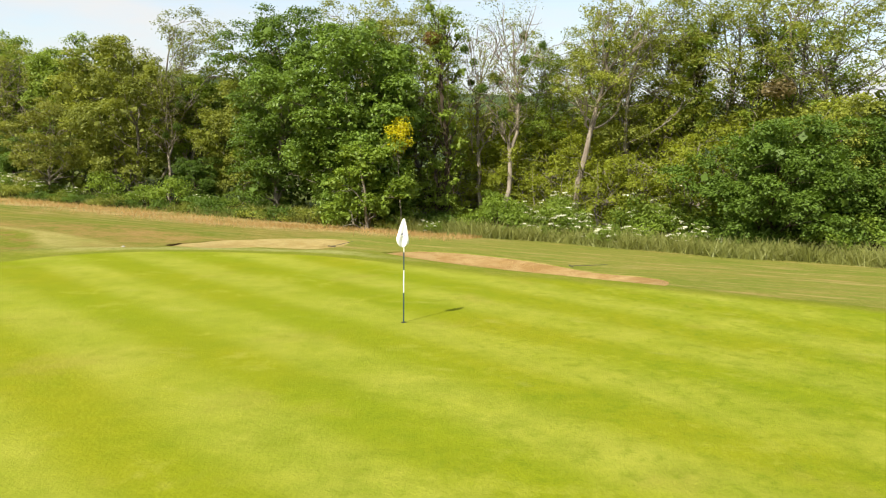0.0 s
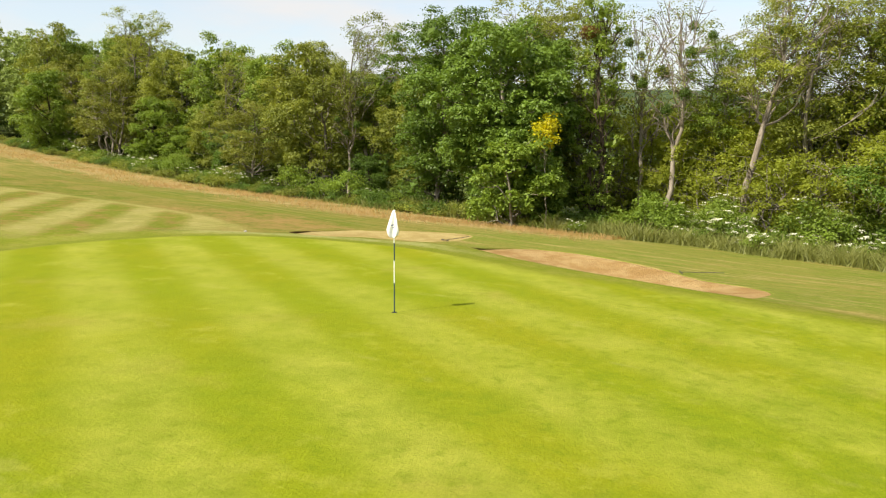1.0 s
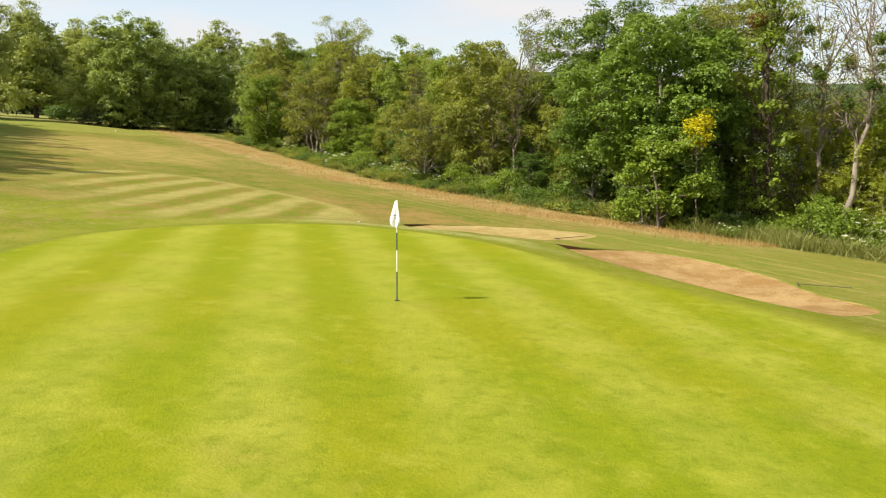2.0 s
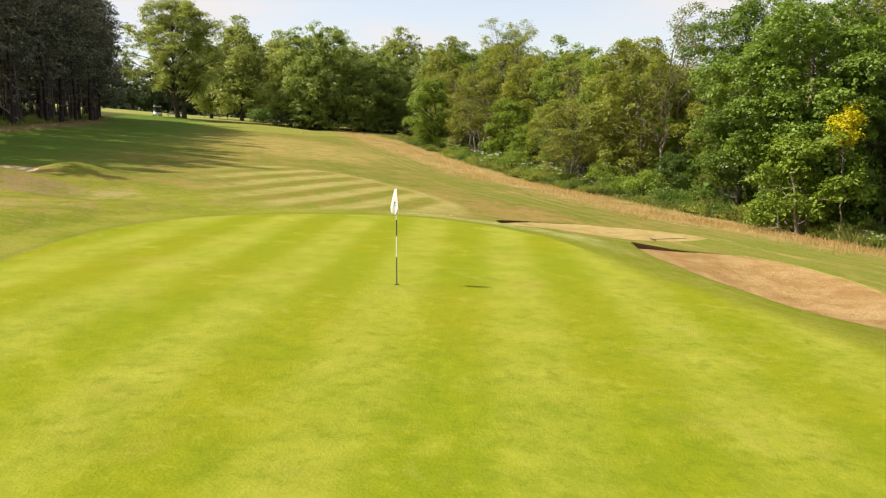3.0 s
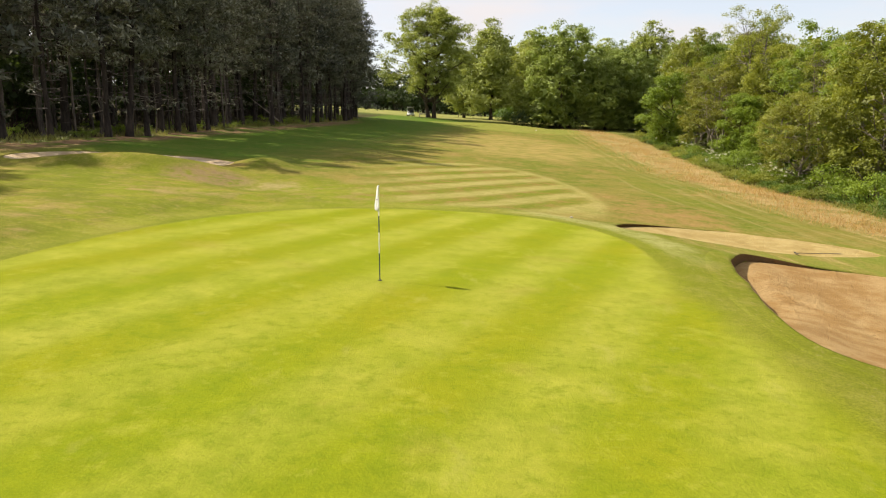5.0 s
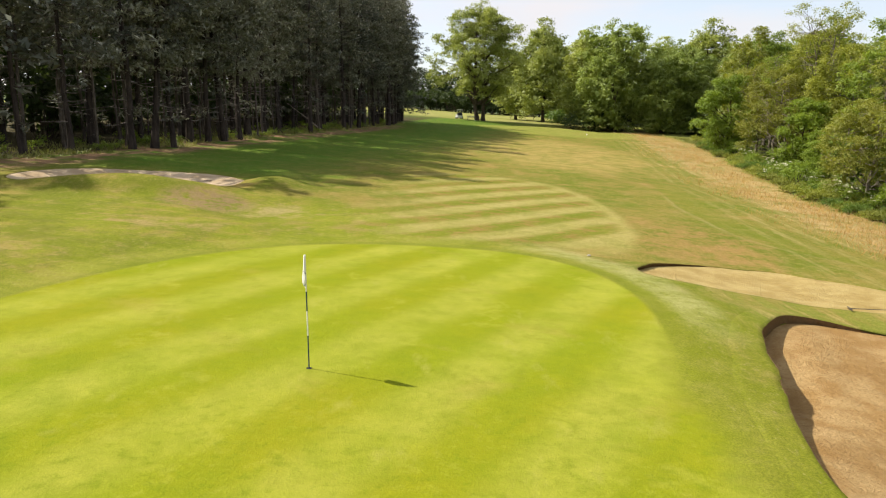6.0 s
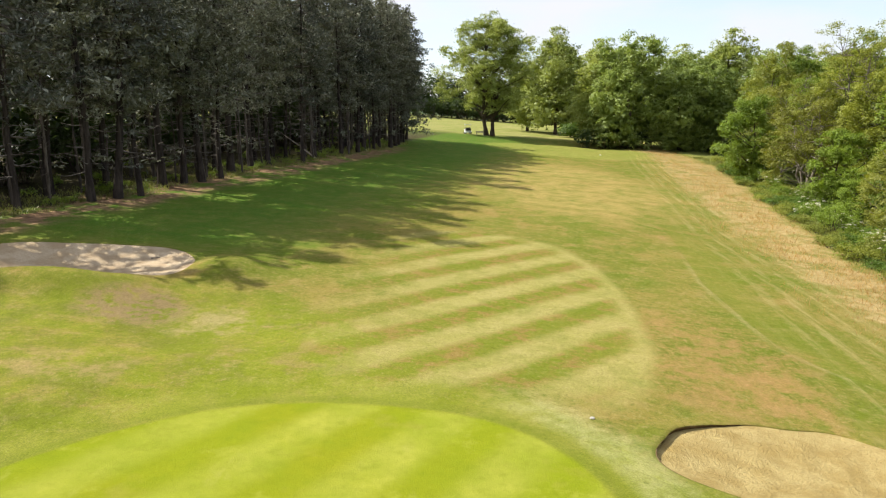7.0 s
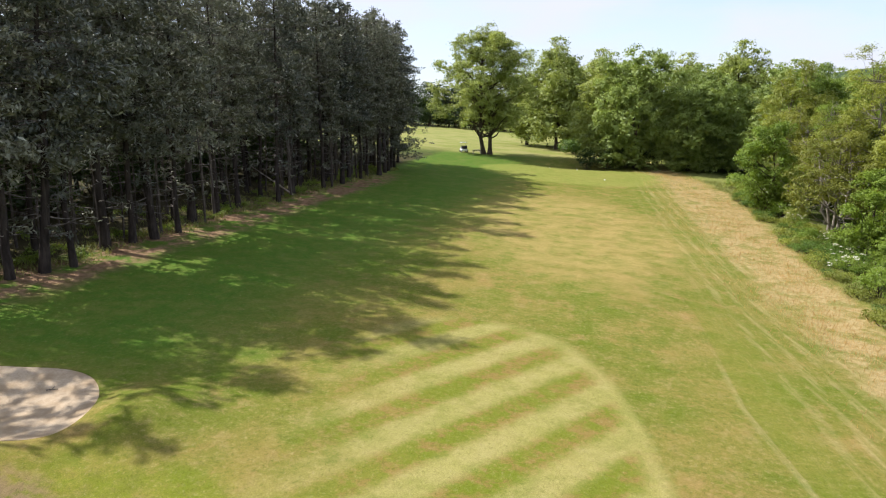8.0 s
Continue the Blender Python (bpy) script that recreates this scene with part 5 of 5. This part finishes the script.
# ---- flagstick ----
def build_flagstick():
    top = thing("flagstick", "blue and white banded flagstick with a limp white flag", "flagstick")
    blue = plain_material("pole_blue", (0.018, 0.050, 0.090), 0.4)
    white = plain_material("pole_white", (0.78, 0.77, 0.72), 0.4)
    cloth, t = material("flag_cloth")
    finish(t, (0.80, 0.80, 0.78), 0.8, 0.2, through_light=(0.05, (0.8, 0.8, 0.78)))
    ink = plain_material("flag_print", (0.06, 0.06, 0.22), 0.7)
    dark = plain_material("cup_dark", (0.012, 0.012, 0.010), 0.9)
    for name, z0, z1, mat in (("pole_segment", 0.0, 0.597, blue), ("pole_segment", 0.597, 1.04, white), ("pole_segment", 1.04, 1.39, blue), ("pole_segment", 1.39, 2.02, white)):
        v, f = tube([(0, 0, z0), (0, 0, (z0 + z1) / 2), (0, 0, z1)], [0.012, 0.012, 0.012], 12)
        add(name, mesh_from(name, v, f), mat, top)
    v, f = tube([(0, 0, 2.02), (0, 0, 2.032), (0, 0, 2.04)], [0.016, 0.016, 0.004], 12)
    add("cap", mesh_from("cap", v, f), white, top)
    # limp cloth draped round the top of the pole
    rows, cols = 24, 18
    pts = np.zeros((rows, cols, 3))
    for i in range(rows):
        s = i / (rows - 1)
        for j in range(cols):
            w = j / (cols - 1)
            wide = 0.04 + 0.21 * min(1.0, s / 0.80) ** 0.85 - 0.04 * max(0.0, (s - 0.80) / 0.20) ** 1.5
            drop = 0.47 * s + 0.075 * s * math.sin(math.pi * min(1, w * 1.15)) + 0.02 * w * s
            a = 1.92 + 0.25 * math.sin(w * 9 + s * 2)
            fold = 0.036 * math.sin(w * 11 + s * 3) * s
            pts[i, j] = (wide * (0.60 - w) * math.cos(a) + fold * 0.9 - 0.016, wide * (0.60 - w) * math.sin(a) + fold * 0.45 - 0.008, 2.03 - drop)
    me = mesh_from("flag", pts.reshape(-1, 3), grid_faces(rows, cols))
    flag = add("flag", me, cloth, top, "limp white flag cloth with faded blue print")
    sol = flag.modifiers.new("thick", "SOLIDIFY")
    sol.thickness = 0.003
    for s0, w0, w1 in ((0.52, 0.30, 0.62), (0.62, 0.34, 0.90)):
        q = []
        for w in np.linspace(w0, w1, 6):
            for ds in (0.0, 0.035):
                i, j = (s0 + ds - 0.12 * (w - w0)) * (rows - 1), w * (cols - 1)
                i0, j0 = int(i), min(int(j), cols - 2)
                fi, fj = i - i0, j - j0
                q.append((pts[i0, j0] * (1 - fi) + pts[i0 + 1, j0] * fi) * (1 - fj) + (pts[i0, j0 + 1] * (1 - fi) + pts[i0 + 1, j0 + 1] * fi) * fj)
        q = np.array(q).reshape(6, 2, 3)
        n = np.cross(q[-1, 0] - q[0, 0], np.array([0, 0, 1.0]))
        n = n / np.linalg.norm(n)
        for side in (-1, 1):
            add("print_bar", mesh_from("print_bar", (q + n * 0.004 * side).reshape(-1, 3), grid_faces(6, 2)), ink, flag, "dark blue printed bar")
    # a flat disc marks the hole; its inner shade is just dark colour
    v, f = tube([(0, 0, 0.004), (0, 0, 0.006)], [0.055, 0.001], 20)
    add("cup", mesh_from("cup", v, f), dark, top, "flat dark disc painting the shade inside the hole")
    return top


build_flagstick()


# ---- golf cart ----
def block(name, size, at, mat, parent, bevel=0.03, label=""):
    bm = bmesh.new()
    bmesh.ops.create_cube(bm, size=1, matrix=Matrix.Translation(at) @ Matrix.Diagonal((*size, 1)))
    bmesh.ops.bevel(bm, geom=bm.edges[:], offset=bevel, segments=2, affect="EDGES")
    me = bpy.data.meshes.new(name)
    bm.to_mesh(me)
    bm.free()
    return add(name, me, mat, parent, label)


def rod(name, a, b, r, mat, parent, sides=8, label=""):
    v, f = tube([a, ((a[0] + b[0]) / 2, (a[1] + b[1]) / 2, (a[2] + b[2]) / 2), b], [r, r, r], sides)
    return add(name, mesh_from(name, v, f), mat, parent, label)


def build_cart(x, y, turn):
    cream = plain_material("cart_white", (0.74, 0.74, 0.72), 0.3)
    black = plain_material("cart_black", (0.02, 0.02, 0.022), 0.6)
    grey = plain_material("cart_steel", (0.45, 0.45, 0.46), 0.35, 0.9)
    top = thing("golf_cart", "white golf cart with a roof, parked on grass", "golf cart", x, y, float(land(x, y)), turn=turn)
    block("body", (1.15, 2.2, 0.42), (0, 0, 0.45), cream, top, 0.08)
    block("front_cowl", (1.05, 0.5, 0.42), (0, 0.85, 0.80), cream, top, 0.12)
    block("seat", (1.05, 0.5, 0.18), (0, -0.15, 0.76), black, top, 0.05)
    block("backrest", (1.05, 0.12, 0.42), (0, -0.45, 1.05), black, top, 0.04)
    block("roof", (1.2, 1.75, 0.07), (0, 0.0, 1.86), cream, top, 0.03)
    block("bag_rack", (0.95, 0.45, 0.5), (0, -0.85, 0.85), black, top, 0.06)
    for sx in (-0.52, 0.52):
        rod("roof_post", (sx, 0.78, 0.9), (sx, 0.6, 1.84), 0.022, grey, top)
        rod("roof_post", (sx, -0.62, 0.7), (sx, -0.66, 1.84), 0.022, grey, top)
        for sy in (-0.75, 0.78):
            wheel = rod("wheel", (sx * 1.02 - 0.09, sy, 0.24), (sx * 1.02 + 0.09, sy, 0.24), 0.24, black, top, 16)
            v, f = tube([(sx * 1.02 - 0.1, sy, 0.24), (sx * 1.02, sy, 0.24), (sx * 1.02 + 0.1, sy, 0.24)], [0.02, 0.12, 0.02], 12)
            add("rim", mesh_from("rim", v, f), grey, wheel)
    rod("steering_column", (-0.25, 0.7, 0.95), (-0.25, 0.38, 1.12), 0.02, black, top)
    return top


build_cart(-1.2, 143.5, 0.25)


# ---- bench and tee markers ----
def build_bench(x, y, turn):
    wood = bark_material("bench_wood", (0.28, 0.24, 0.18), (0.50, 0.46, 0.38))
    top = thing("bench", "weathered pale wooden bench under the oak", "bench", x, y, float(land(x, y)), turn=turn)
    for k in range(3):
        block("seat_slat", (1.6, 0.12, 0.04), (0, -0.14 + 0.14 * k, 0.45), wood, top, 0.01)
    for k in range(2):
        block("back_slat", (1.6, 0.04, 0.12), (0, 0.24, 0.62 + 0.17 * k), wood, top, 0.01)
    for sx in (-0.7, 0.7):
        block("leg", (0.08, 0.08, 0.45), (sx, -0.14, 0.22), wood, top, 0.01)
        block("leg", (0.08, 0.08, 0.82), (sx, 0.2, 0.41), wood, top, 0.01)


build_bench(1.4, 141.0, 0.2)
marker_white = plain_material("tee_marker_white", (0.78, 0.76, 0.70), 0.5)


def build_marker(x, y):
    z = float(land(x, y))
    bm = bmesh.new()
    bmesh.ops.create_uvsphere(bm, u_segments=14, v_segments=8, radius=0.11)
    for w in bm.verts:
        w.co.z = max(w.co.z, -0.06) * 0.9
    me = bpy.data.meshes.new("tee_marker")
    bm.to_mesh(me)
    bm.free()
    ob = add("tee_marker", me, marker_white)
    ob.location = (x, y, z + 0.05)
    tagged(ob, "small white rounded tee marker on short grass", "tee marker", "tee markers")


for x, y in ((14.0, 127.0), (18.5, 126.0), (21.0, 112.0)):
    build_marker(x, y)


# ---- bunker rakes ----
def build_rake(x, y, turn, tilt, lift):
    handle = plain_material("rake_handle", (0.05, 0.045, 0.04), 0.6)
    top = thing("bunker_rake", "dark wooden bunker rake lying at the sand edge", "rake", x, y, float(land(x, y)) + lift, "bunker rakes", turn=turn)
    top.rotation_euler = (0, tilt, turn)
    rod("handle", (0, 0, 0.03), (1.5, 0, 0.03), 0.011, handle, top)
    block("head", (0.03, 0.42, 0.03), (0, 0, 0.035), handle, top, 0.008)
    for k in range(9):
        rod("tine", (0, -0.192 + 0.048 * k, 0.03), (0.01, -0.192 + 0.048 * k, -0.03), 0.004, handle, top, 5)


build_rake(13.7, 8.75, -0.15, 0.0, 0.05)
build_rake(14.35, -1.0, -1.0, 0.0, 0.06)
build_rake(-12.2, 28.0, 1.9, 0.0, -0.22)


# ---- pale stone at the edge of the approach ----
bm = bmesh.new()
bmesh.ops.create_icosphere(bm, subdivisions=2, radius=0.06)
for w in bm.verts:
    w.co += Vector((noise.noise(w.co * 9), noise.noise(w.co * 9 + Vector((5, 0, 0))), 0)) * 0.03
    w.co.z *= 0.5
me = bpy.data.meshes.new("pale_stone")
bm.to_mesh(me)
bm.free()
stone = add("pale_stone", me, plain_material("stone_pale", (0.40, 0.37, 0.30), 0.9))
stone.location = (6.85, 13.1, float(land(6.85, 13.1)) + 0.02)
tagged(stone, "small pale stone lying in mown grass", "stone")
